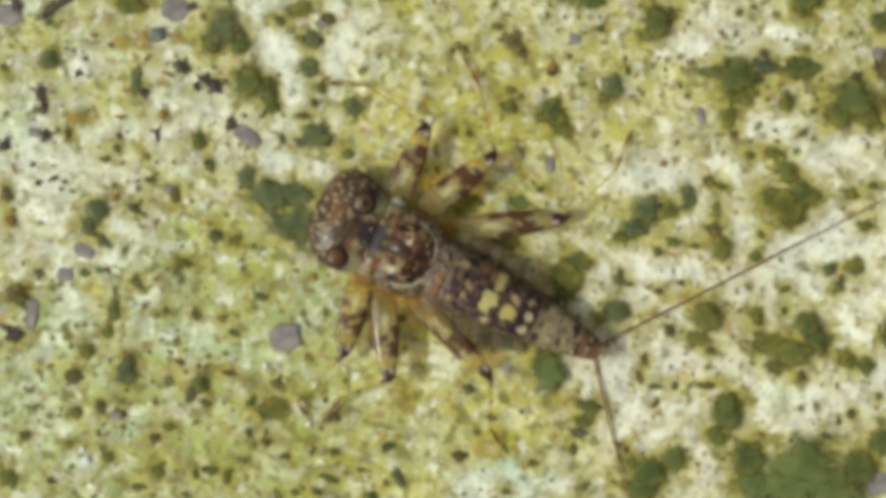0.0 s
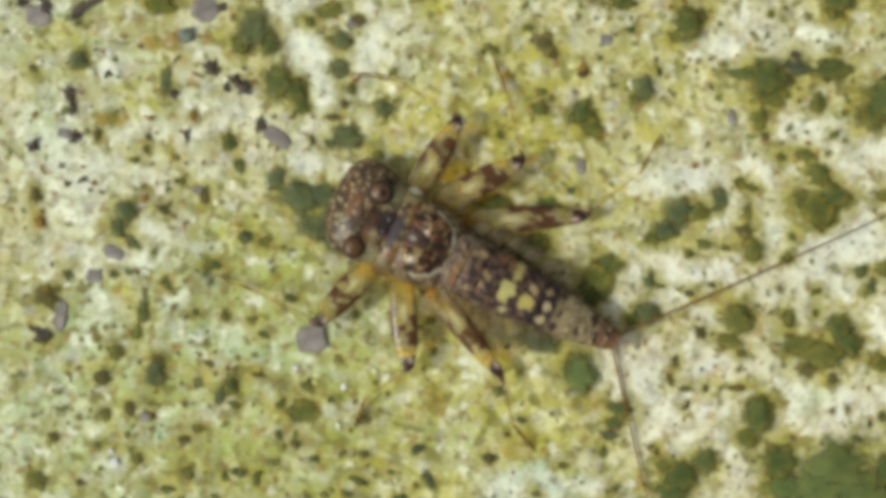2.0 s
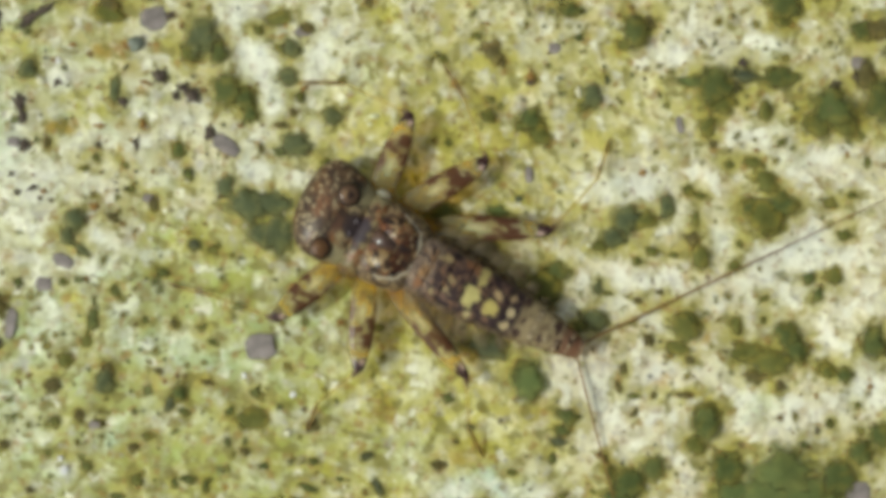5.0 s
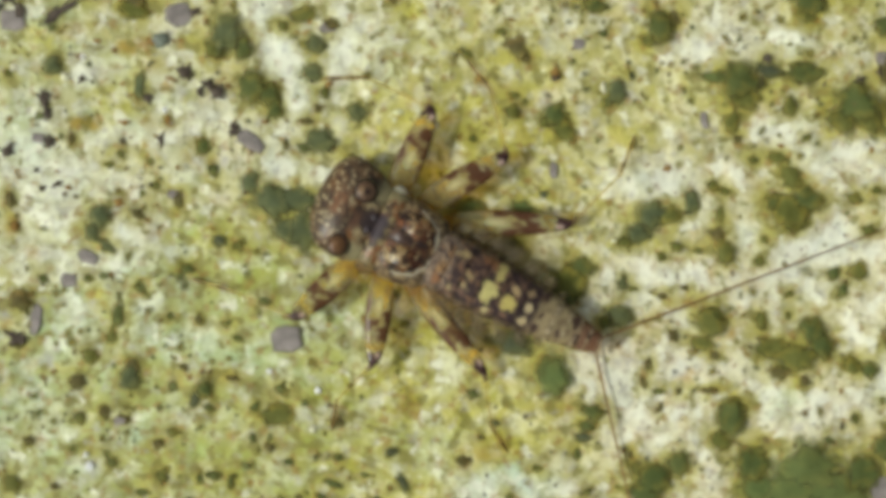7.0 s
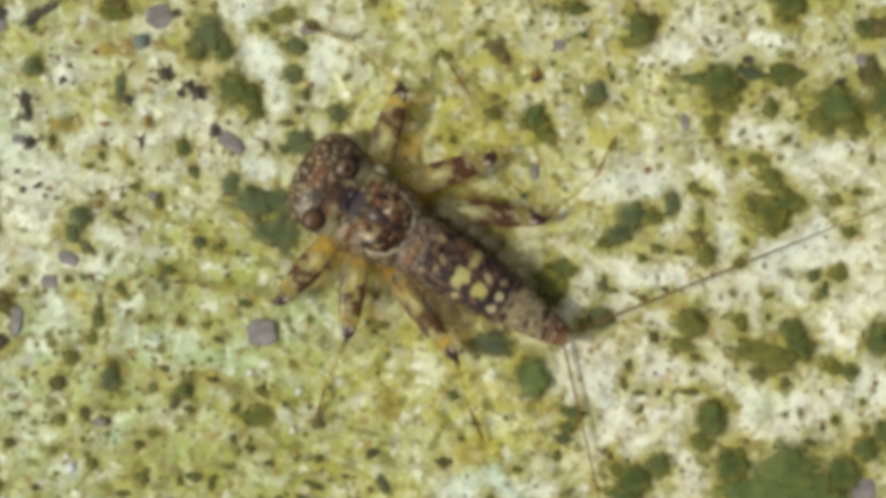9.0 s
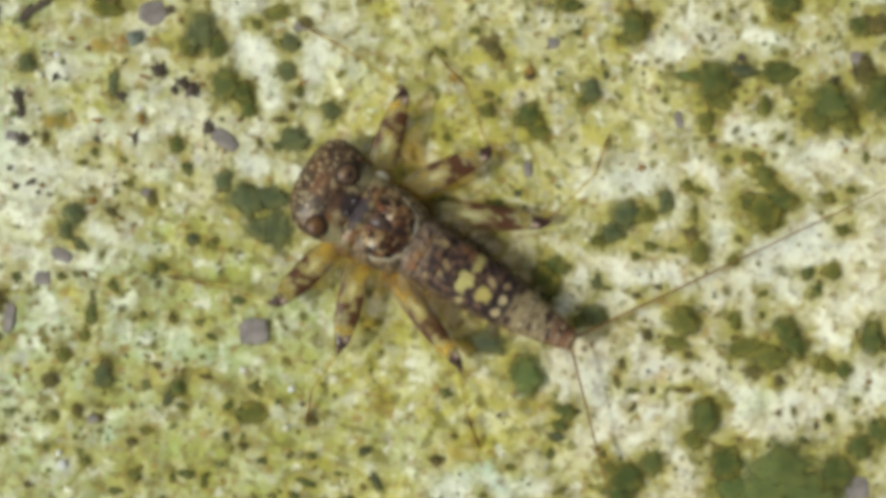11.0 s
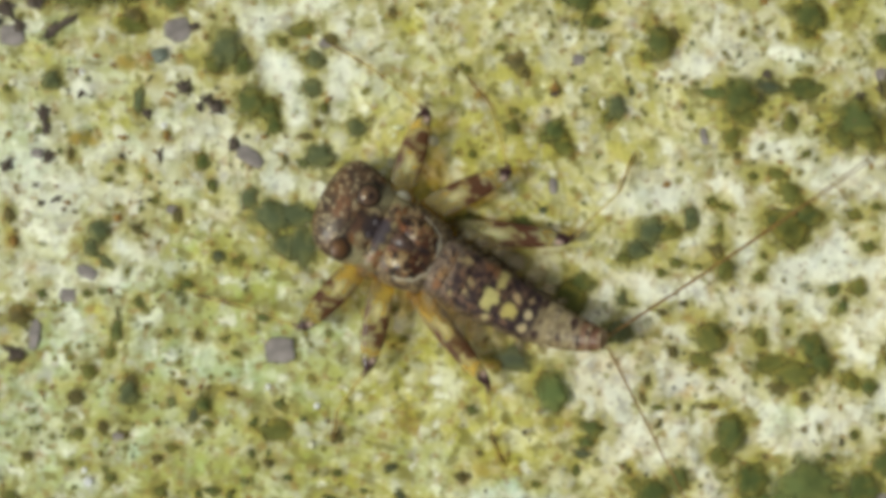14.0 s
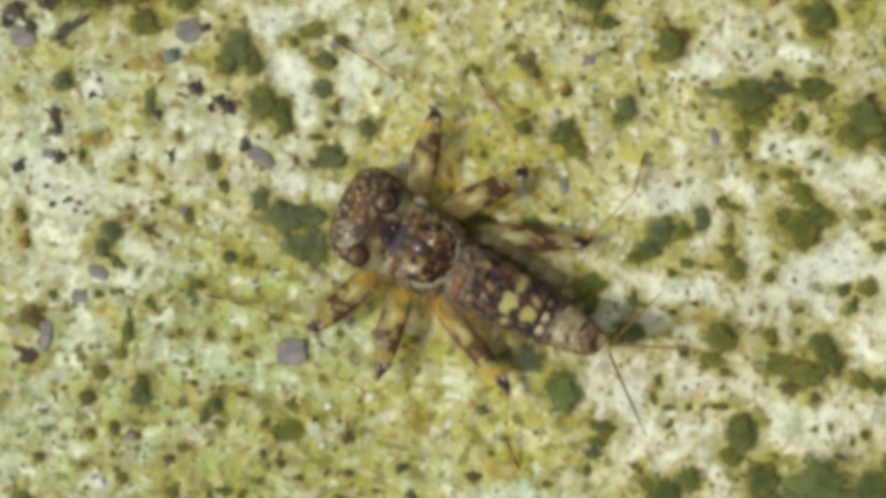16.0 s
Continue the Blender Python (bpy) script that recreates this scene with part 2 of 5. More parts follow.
def ico(level):
    bm = bmesh.new()
    bmesh.ops.create_icosphere(bm, subdivisions=level, radius=1.0)
    v = np.array([p.co[:] for p in bm.verts])
    f = [tuple(p.index for p in q.verts) for q in bm.faces]
    bm.free()
    return v, f


ICO2, ICO3 = ico(2), ico(4)


def lerp3(a, b, f):
    f = max(0.0, min(1.0, f))
    return tuple(p + (q - p) * f for p, q in zip(a, b))


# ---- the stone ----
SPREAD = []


def stone():
    """One sheet, fine under the lens, coarser outwards to the horizon."""
    def line(lo, hi, step):
        inner = list(np.arange(lo, hi + 1, step))
        gap, left, right = step, [], []
        a, b = inner[0], inner[-1]
        while gap < 400000:
            gap *= 1.4
            a, b = a - gap, b + gap
            left.insert(0, a)
            right.append(b)
        return np.array(left + inner + right)
    xs, ys = line(-90, 1650, 3.0), line(-130, 950, 3.0)
    nx, ny = len(xs), len(ys)
    gx, gy = np.meshgrid(xs, ys)
    h = np.array([relief(x, y) for x, y in zip(gx.ravel(), gy.ravel())]).reshape(ny, nx)
    verts = np.stack([(gx - CX) * U, (CY - gy) * U, h * U], -1).reshape(-1, 3)
    idx = np.arange(nx * ny).reshape(ny, nx)
    faces = np.stack([idx[1:, :-1], idx[1:, 1:], idx[:-1, 1:], idx[:-1, :-1]], -1).reshape(-1, 4).tolist()
    # broad tints of the film: cream ground, with stains of yellow, mint, green and bare white
    cream, yellow, mint, green, white, rosy, ochre, brown = (0.57, 0.535, 0.285, 0.5), (0.54, 0.51, 0.07, 0.42), (0.46, 0.62, 0.45, 0.6), (0.40, 0.48, 0.115, 0.3), (0.70, 0.76, 0.66, 0.95), (0.75, 0.70, 0.54, 0.92), (0.47, 0.30, 0.04, 0.08), (0.25, 0.175, 0.065, 0.1)
    tint = np.empty((ny, nx, 4))
    tint[:] = cream
    wob = np.array([noise.noise(Vector((x / 70, y / 70, 11.0))) for x, y in zip(gx.ravel(), gy.ravel())]).reshape(ny, nx)

    ripple = np.array([noise.noise(Vector((x / 22, y / 22, 17.0))) for x, y in zip(gx.ravel(), gy.ravel())]).reshape(ny, nx)

    def stain(x, y, rx, ry, color, amount):
        r = np.sqrt(((gx - x) / rx) ** 2 + ((gy - y) / ry) ** 2) + (0.8 * wob if rx > 60 else 0.3 * wob + 0.7 * ripple)
        f = (amount * np.clip((1.6 - r) / 1.1, 0, 1) ** 1.3)[..., None]
        tint[:] = tint * (1 - np.clip(f, 0, 1)) + np.array(color) * np.clip(f, 0, 1)

    stain(500, 90, 75, 90, white, 0.9)
    stain(1450, -40, 150, 70, green, 0.40)
    stain(1440, -20, 80, 60, ochre, 0.30)
    stain(1340, -70, 60, 40, ochre, 0.35)
    stain(570, 60, 60, 60, white, 0.3)
    stain(120, 130, 230, 160, mint, 0.25)
    stain(70, 40, 130, 80, green, 0.4)
    stain(180, 150, 120, 70, green, 0.25)
    stain(40, 20, 110, 60, mint, 0.4)
    stain(480, 60, 60, 90, white, 0.8)
    stain(535, 110, 45, 90, white, 0.7)
    stain(1300, 560, 330, 300, rosy, 0.22)
    stain(560, 640, 150, 120, green, 0.6)
    stain(330, 480, 160, 90, green, 0.5)
    stain(640, 760, 120, 110, green, 0.5)
    stain(130, 560, 130, 70, mint, 0.6)
    stain(300, 690, 110, 90, mint, 0.5)
    stain(250, 660, 380, 260, green, 0.75)
    stain(480, 520, 180, 130, green, 0.6)
    stain(60, 780, 200, 140, mint, 0.5)
    stain(420, 800, 300, 120, green, 0.6)
    stain(840, 760, 190, 95, yellow, 0.85)
    stain(760, 640, 110, 120, yellow, 0.8)
    stain(700, 860, 130, 60, yellow, 0.5)
    stain(890, 850, 90, 40, mint, 0.9)
    stain(750, 220, 190, 130, yellow, 0.75)
    stain(950, 300, 170, 120, yellow, 0.55)
    stain(1180, 170, 170, 80, yellow, 0.4)
    stain(900, 60, 260, 80, yellow, 0.35)
    stain(510, 190, 60, 110, white, 0.95)
    stain(450, 30, 60, 60, white, 0.6)
    stain(100, 330, 90, 45, white, 0.42)
    stain(215, 410, 45, 50, white, 0.48)
    stain(1200, 320, 80, 45, rosy, 0.9)
    stain(1050, 500, 90, 55, rosy, 0.95)
    stain(1440, 430, 150, 45, rosy, 1.0)
    stain(1450, 720, 130, 60, rosy, 0.85)
    stain(1180, 690, 170, 130, rosy, 0.55)
    stain(1360, 210, 120, 50, rosy, 0.6)
    stain(1240, 70, 80, 50, rosy, 0.5)
    stain(480, 290, 90, 35, white, 0.7)
    stain(650, 120, 60, 60, mint, 0.2)
    stain(1530, 560, 60, 80, rosy, 0.6)
    stain(20, 230, 70, 60, mint, 0.7)
    stain(160, 470, 120, 50, white, 0.27)
    stain(560, 150, 70, 120, white, 0.35)
    stain(150, 200, 200, 90, white, 0.18)
    stain(60, 330, 110, 60, white, 0.3)
    stain(330, 200, 120, 70, white, 0.21)
    stain(1500, 300, 100, 60, rosy, 0.5)
    stain(1300, 450, 140, 60, rosy, 0.6)
    stain(1120, 620, 110, 80, rosy, 0.7)
    stain(230, 300, 150, 60, white, 0.27)
    stain(90, 440, 140, 60, white, 0.3)
    stain(620, 40, 70, 60, white, 0.2)
    stain(700, 70, 70, 50, mint, 0.2)
    stain(260, 560, 150, 60, mint, 0.5)
    stain(560, 560, 60, 60, mint, 0.4)
    stain(400, 620, 120, 60, mint, 0.5)
    stain(120, 640, 120, 60, mint, 0.5)
    stain(760, 790, 80, 50, mint, 0.4)
    stain(230, 71, 30, 14, ochre, 0.8)
    stain(110, 43, 50, 18, ochre, 0.5)
    stain(145, 208, 28, 12, ochre, 0.9)
    stain(265, 103, 25, 18, ochre, 0.5)
    stain(285, 208, 28, 14, ochre, 0.7)
    stain(200, 355, 24, 18, brown, 0.7)
    stain(390, 658, 38, 13, ochre, 0.9)
    stain(305, 665, 20, 18, ochre, 0.6)
    stain(150, 783, 25, 20, ochre, 0.4)
    stain(265, 778, 25, 13, brown, 0.7)
    stain(480, 778, 25, 12, brown, 0.8)
    stain(275, 838, 38, 22, brown, 0.5)
    stain(470, 713, 32, 30, brown, 0.45)
    stain(715, 705, 20, 24, ochre, 0.8)
    stain(860, 788, 60, 18, ochre, 0.6)
    stain(925, 778, 30, 20, yellow, 0.8)
    stain(990, 715, 46, 18, ochre, 0.7)
    stain(100, 643, 40, 10, yellow, 0.5)
    stain(460, 78, 46, 50, white, 0.8)
    stain(510, 163, 46, 50, white, 0.7)
    stain(365, 221, 28, 18, white, 0.48)
    stain(480, 283, 36, 14, white, 0.7)
    stain(100, 463, 55, 26, white, 0.36)
    stain(130, 538, 36, 22, white, 0.6)
    stain(255, 525, 28, 18, white, 0.7)
    stain(230, 748, 38, 26, mint, 0.7)
    stain(150, 821, 20, 18, white, 0.7)
    stain(80, 343, 45, 36, white, 0.3)
    stain(900, 861, 110, 26, white, 0.6)
    stain(780, 653, 26, 50, white, 0.4)
    stain(1030, 643, 36, 50, rosy, 0.7)
    stain(210, 408, 20, 24, white, 0.48)
    stain(140, 133, 36, 34, white, 0.35)
    stain(165, 518, 16, 24, yellow, 0.9)
    stain(200, 175, 36, 26, yellow, 0.6)
    stain(390, 565, 24, 18, yellow, 0.7)
    stain(110, 123, 16, 12, yellow, 0.4)
    stain(1310, 185, 26, 14, ochre, 0.7)
    stain(1452, 208, 16, 30, ochre, 0.8)
    stain(1390, 63, 44, 26, white, 0.7)
    stain(1280, 53, 36, 26, rosy, 0.7)
    stain(1220, 75, 55, 34, white, 0.5)
    stain(1410, 208, 36, 24, white, 0.8)
    stain(1430, 263, 36, 18, white, 0.7)
    stain(1360, 215, 36, 18, rosy, 0.6)
    stain(1190, 158, 55, 20, yellow, 0.6)
    stain(1085, 158, 20, 20, green, 0.4)
    stain(1140, 313, 65, 28, white, 0.9)
    stain(1140, 463, 70, 34, rosy, 0.8)
    stain(1310, 413, 36, 26, white, 0.7)
    stain(1440, 413, 75, 44, white, 0.7)
    stain(1390, 503, 55, 26, white, 0.6)
    stain(1250, 373, 18, 22, white, 0.6)
    stain(1570, 473, 45, 70, rosy, 0.6)
    stain(1275, 463, 34, 20, brown, 0.35)
    stain(1210, 515, 55, 16, ochre, 0.6)
    stain(1125, 562, 40, 18, ochre, 0.55)
    stain(1100, 600, 60, 22, ochre, 0.35)
    stain(1085, 418, 26, 28, yellow, 0.9)
    stain(1250, 413, 34, 26, ochre, 0.5)
    stain(1115, 658, 46, 36, rosy, 0.7)
    stain(1150, 753, 55, 36, rosy, 0.6)
    stain(1500, 723, 75, 36, rosy, 0.8)
    stain(1385, 741, 50, 34, rosy, 0.6)
    stain(1580, 673, 45, 26, white, 0.8)
    stain(1260, 831, 26, 34, rosy, 0.8)
    stain(1302, 708, 28, 22, ochre, 0.9)
    stain(1115, 793, 18, 24, ochre, 0.9)
    stain(1340, 773, 18, 18, ochre, 0.6)
    stain(1095, 843, 26, 30, yellow, 0.6)
    stain(1265, 685, 55, 16, yellow, 0.6)
    stain(1380, 701, 45, 30, mint, 0.6)
    rust, grey, leaf = (0.42, 0.23, 0.03, 0.1), (0.46, 0.47, 0.44, 0.7), (0.47, 0.56, 0.24, 0.5)
    stain(234, 74, 26, 13, rust, 0.8)
    stain(144, 210, 22, 11, rust, 0.8)
    stain(20, 390, 16, 22, rust, 0.8)
    stain(208, 340, 10, 20, brown, 0.8)
    stain(241, 368, 12, 20, brown, 0.9)
    stain(262, 408, 22, 20, grey, 0.7)
    stain(142, 105, 34, 26, grey, 0.6)
    stain(308, 166, 18, 20, leaf, 0.8)
    stain(213, 407, 18, 26, white, 0.95)
    stain(314, 355, 9, 14, brown, 0.8)
    stain(294, 366, 10, 9, brown, 0.8)
    stain(203, 264, 20, 18, yellow, 0.8)
    stain(251, 268, 16, 26, yellow, 0.8)
    stain(180, 165, 40, 24, yellow, 0.7)
    stain(60, 62, 36, 30, yellow, 0.6)
    stain(330, 60, 30, 24, yellow, 0.5)
    frost = (0.63, 0.67, 0.61, 1.0)
    stain(1470, 422, 62, 30, frost, 0.95)
    stain(1400, 440, 60, 22, frost, 0.7)
    stain(1210, 483, 62, 22, frost, 0.9)
    stain(1112, 505, 34, 26, frost, 0.85)
    stain(1160, 322, 50, 24, frost, 0.9)
    stain(1400, 222, 34, 26, frost, 0.8)
    stain(1500, 250, 36, 22, frost, 0.6)
    stain(1235, 372, 20, 24, frost, 0.8)
    stain(1560, 650, 40, 60, frost, 0.6)
    stain(1100, 690, 30, 40, frost, 0.5)
    stain(676, 87, 26, 10, brown, 0.6)
    stain(713, 100, 12, 14, brown, 0.8)
    stain(724, 2, 26, 30, yellow, 0.8)
    stain(1443, 195, 22, 50, yellow, 0.7)
    stain(1135, 50, 22, 36, yellow, 0.7)
    stain(1165, -2, 26, 10, rust, 0.5)
    stain(980, 122, 10, 20, rust, 0.7)
    stain(1080, 33, 18, 14, rust, 0.4)
    stain(560, 150, 12, 26, yellow, 0.5)
    stain(20, -10, 60, 34, grey, 0.7)
    stain(470, 30, 30, 60, white, 0.7)
    stain(600, 103, 30, 50, white, 0.5)
    stain(588, 38, 34, 24, white, 0.4)
    stain(730, 1, 24, 14, yellow, 0.8)
    stain(1040, 23, 60, 40, rosy, 0.3)
    stain(875, 98, 30, 16, yellow, 0.5)
    stain(640, 153, 40, 14, yellow, 0.5)
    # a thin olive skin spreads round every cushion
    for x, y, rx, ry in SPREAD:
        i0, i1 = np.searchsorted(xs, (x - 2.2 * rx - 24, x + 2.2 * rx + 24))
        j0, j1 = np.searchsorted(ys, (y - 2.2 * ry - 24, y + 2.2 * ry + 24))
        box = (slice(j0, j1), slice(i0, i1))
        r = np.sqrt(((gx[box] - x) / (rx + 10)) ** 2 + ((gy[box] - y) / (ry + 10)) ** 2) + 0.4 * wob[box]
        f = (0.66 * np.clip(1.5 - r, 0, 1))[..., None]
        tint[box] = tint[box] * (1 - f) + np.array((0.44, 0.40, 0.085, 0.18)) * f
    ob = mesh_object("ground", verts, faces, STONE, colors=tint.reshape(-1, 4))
    return tagged(ob, "pale cream stone with a yellow-green film of algae", "stone", kind="structure")


# ---- what grows and lies on the stone ----
def tuft(x, y, rx, ry, turn=0.0, tone=0, high=0.5):
    """A cushion of algae: many small rounded lobes, ragged at the rim. tone: 0 dark green, 1 olive, 2 brownish, 3 blue-green, 4 pale green, 5 grey-green."""
    core = ((0.074, 0.098, 0.027), (0.112, 0.122, 0.027), (0.095, 0.080, 0.028), (0.062, 0.076, 0.044), (0.10, 0.14, 0.042), (0.088, 0.108, 0.050))[tone]
    rim = ((0.24, 0.20, 0.036), (0.32, 0.26, 0.045), (0.26, 0.18, 0.050), (0.15, 0.15, 0.065), (0.19, 0.21, 0.060), (0.23, 0.23, 0.085))[tone]
    grow = 1.25 if min(rx, ry) > 15 else 1.20
    rx, ry = rx * grow + 1, ry * grow + 1
    small = min(rx, ry)
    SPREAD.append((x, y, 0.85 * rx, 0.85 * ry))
    cosa, sina = math.cos(radians(turn)), math.sin(radians(turn))
    rings = 6 if small < 14 else 9 if small < 30 else 16
    around = 24 if small < 14 else 40 if small < 30 else 72
    seed = x * 0.37 + y * 0.11

    def put(a, d):
        """A point of the cushion: d from its middle to its ragged rim."""
        edge = 1 + 0.34 * noise.noise(Vector((1.4 * math.cos(a), 1.4 * math.sin(a), seed))) + 0.20 * noise.noise(Vector((4 * math.cos(a), 4 * math.sin(a), seed)))
        px, py = d * edge * rx * math.cos(a), d * edge * ry * math.sin(a)
        px, py = px * cosa - py * sina, px * sina + py * cosa
        z = relief(x + px, y + py) - 2.0 + high * small * 0.55 * (1 - d ** 2.2) ** 0.8
        z += (1 - d * 0.6) * ((0.035 if small < 40 else 0.07) * small * noise.noise(Vector((px / (0.55 * small), py / (0.55 * small), seed))) + 0.6 * noise.noise(Vector((px / 8, py / 8, seed))) + 2.0)
        tone_at = (d - 0.30) * 1.3 + 0.7 * noise.noise(Vector((px / 14, py / 14, seed + 5)))
        return (px * U, -py * U, z * U), (*lerp3(core, rim, tone_at), (1 - d) * (1.9 if small > 18 else 1.7) - 0.30)

    verts, faces, colors = [], [], []
    for i in range(rings + 1):
        for j in range(around):
            v, c = put(2 * math.pi * j / around, max(0.02, i / rings))
            verts.append(v)
            colors.append(c)
    for i in range(rings):
        for j in range(around):
            k = (j + 1) % around
            faces.append((i * around + j, (i + 1) * around + j, (i + 1) * around + k, i * around + k))
    faces = [tuple(reversed(f)) for f in faces] + [tuple(range(around))]
    base = at(x, y)
    ob = mesh_object("algae_tuft", verts, faces, ALGAE, colors=colors)
    ob.location = base
    words = ("dark green cushion of algae growing on pale stone", "olive green cushion of algae on pale stone", "brownish green clump of algae on pale stone",
             "blackish blue-green speck of algae on pale stone", "broad soft green algae mat on pale stone", "soft grey-green cushion of algae on pale stone")[tone]
    return tagged(ob, words, "algae", "algae on the stone")


def flake(x, y, rx, ry, turn=0.0, mat=None, name="mica_flake", label="flat grey mica flake lying on the stone"):
    """A thin plate of mineral with a chipped outline and bevelled rim."""
    rng = random.Random(int(x * 13 + y * 7))
    n = 9
    angles = sorted((i + rng.uniform(-0.3, 0.3)) * 2 * math.pi / n for i in range(n))
    square = [max(abs(math.cos(a)), abs(math.sin(a))) ** -0.7 for a in angles]
    outline = [(0.92 * rx * k * math.cos(a) * rng.uniform(0.9, 1.08), 0.92 * ry * k * math.sin(a) * rng.uniform(0.9, 1.08)) for a, k in zip(angles, square)]
    rings = ((1.16, -1.0), (1.10, 0.6), (0.96, 1.8), (0.82, 2.4))
    verts = [(px * k * U, py * k * U, z * U) for k, z in rings for px, py in outline]
    faces = [(r * n + i, r * n + (i + 1) % n, (r + 1) * n + (i + 1) % n, (r + 1) * n + i) for r in range(3) for i in range(n)]
    faces += [tuple(reversed(range(n))), tuple(range(3 * n, 4 * n))]
    ob = mesh_object(name, verts, faces, mat or MICA, colors=[(1, 1, 1, a) for a in (0.0, 0.10, 0.85, 1.0) for _ in outline], smooth=False)
    ob.matrix_basis = Matrix.Translation(at(x, y, relief(x, y) + 1.0)) @ pose(0, 0, 0, rng.uniform(-6, 6), rng.uniform(-6, 6), turn)
    return tagged(ob, label, "mineral flake", "mineral flakes on the stone")


def crumb(x, y, rx, ry, turn=0.0, mat=None, name="detritus_crumb", label="blackish crumb of detritus lying on the stone", category="detritus"):
    """A flat crumb with a deeply ragged outline."""
    cosa, sina = math.cos(radians(turn)), math.sin(radians(turn))
    bv, bf = ICO3
    verts = []
    if mat is BROWN:
        rx, ry = 0.7 * rx, 0.7 * ry
    small = min(rx, ry)
    ragged = 0.3 if category == "mineral grain" else 1.0
    z = relief(x, y) + 0.25 * small
    for v in bv:
        a = Vector((v[0], v[1], 0.35 * v[2]))
        k = 0.95 + ragged * (1.1 * noise.noise(a * 1.9 + Vector((x, y, 0))) + 0.9 * noise.noise(a * 4.5 + Vector((y, x, 0))))
        k = max(0.25, k)
        px, py = v[0] * rx * k, v[1] * ry * k
        top = v[2] * (0.4 + 0.5 * noise.noise(Vector(v) * 4 + Vector((x, 0, y))))
        verts.append(((px * cosa - py * sina) * U, -(px * sina + py * cosa) * U, (z + top * small) * U))
    glassy = category == "mineral grain"
    faces = bf
    ob = mesh_object(name, verts, faces, mat or DARK, colors=[(1, 1, 1, 1 if glassy else min(1.0, max(0.0, 0.05 + 1.5 * v[2]))) for v in bv])
    ob.location = at(x, y)
    return tagged(ob, label, category, "crumbs on the stone")


def film_spots(name, count, lo, hi, tones, label, seed, where=None):
    """Countless soft-edged spots of film, thicker in the middle, thinning out to a ragged rim."""
    rng = random.Random(seed)
    verts, faces, colors = [], [], []
    made, n = 0, 10
    while made < count:
        x, y = rng.uniform(-90, 1660), rng.uniform(-140, 960)
        if where and rng.random() > where(x, y):
            continue
        made += 1
        r = lo + (hi - lo) * rng.random() ** 2.0
        tone = rng.choice(tones)
        stretch, turn, dense = rng.uniform(0.6, 1.0), rng.uniform(0, math.pi), rng.uniform(0.7, 1.3)
        start = len(verts)
        for ring, (d, rise, alpha) in enumerate(((0.0, 2.2, 0.75), (0.6, 1.6, 0.36), (1.35, 0.5, -0.35))):
            for j in range(1 if ring == 0 else n):
                a = 2 * math.pi * j / n
                k = r * d * (1 + 0.5 * noise.noise(Vector((1.5 * math.cos(a) + x, 1.5 * math.sin(a) + y, seed))))
                u, v = k * math.cos(a), k * math.sin(a) * stretch
                px, py = x + u * math.cos(turn) - v * math.sin(turn), y + u * math.sin(turn) + v * math.cos(turn)
                verts.append(tuple(at(px, py, relief(px, py) + rise)))
                colors.append((*tone, alpha * dense if alpha > 0 else alpha))
        for j in range(n):
            i = (j + 1) % n
            faces += [(start, start + 1 + i, start + 1 + j), (start + 1 + j, start + 1 + i, start + 1 + n + i, start + 1 + n + j)]
    ob = mesh_object(name, verts, faces, ALGAE, colors=colors)
    return tagged(ob, label, "algae", kind="stuff")


def litter(name, count, lo, hi, mat, label, seed, where=None):
    """Countless fine grains strewn over the stone in the stretch under the lens."""
    rng = random.Random(seed)
    bv, bf = ICO2
    verts, faces = [], []
    made = 0
    while made < count:
        x, y = rng.uniform(-90, 1660), rng.uniform(-140, 960)
        clump = noise.noise(Vector((x / 55, y / 55, seed))) + 0.6 * noise.noise(Vector((x / 18, y / 18, seed + 3.0)))
        if clump < rng.uniform(-0.5, 0.5) or (where and rng.random() > where(x, y)):
            continue
        made += 1
        r = lo + (hi - lo) * rng.random() ** 2.5
        z = relief(x, y) + 0.1 * r
        sx, sy = rng.uniform(0.6, 1.6), rng.uniform(0.6, 1.6)
        start = len(verts)
        faces += [tuple(k + start for k in f) for f in bf]
        for v in bv:
            k = r * (0.95 + 0.75 * noise.noise(Vector(v) * 1.7 + Vector((x, y, seed))))
            verts.append(((x - CX + v[0] * k * sx) * U, (CY - y - v[1] * k * sy) * U, (z + v[2] * k * 0.22) * U))
    ob = mesh_object(name, verts, faces, mat, colors=np.tile([(1, 1, 1, min(1.0, 0.25 + max(0.0, 1.3 * v[2]))) for v in bv], (count, 1)))
    return tagged(ob, label, "sediment", kind="stuff")


# ---- the nymph ----
# Its own space: y forward, x to its right, z up, in grid steps shrunk by LIFT; the origin lies under the middle of the thorax.
B = U * LIFT


def part(name, verts, faces, mat, parent, label="", colors=None, smooth=True):
    ob = mesh_object(name, verts, faces, mat, parent, colors, smooth)
    return tagged(ob, label) if label else ob


def smooth_rows(rows, steps):
    """Catmull-Rom through the rows."""
    p = np.array(rows, dtype=float)
    p = np.vstack([2 * p[0] - p[1], p, 2 * p[-1] - p[-2]])
    out = []
    for i in range(1, len(p) - 2):
        for k in range(steps):
            f = k / steps
            out.append(0.5 * (2 * p[i] + (p[i + 1] - p[i - 1]) * f + (2 * p[i - 1] - 5 * p[i] + 4 * p[i + 1] - p[i + 2]) * f * f
                              + (3 * p[i] - p[i - 1] - 3 * p[i + 1] + p[i + 2]) * f ** 3))
    out.append(p[-2])
    return np.array(out)


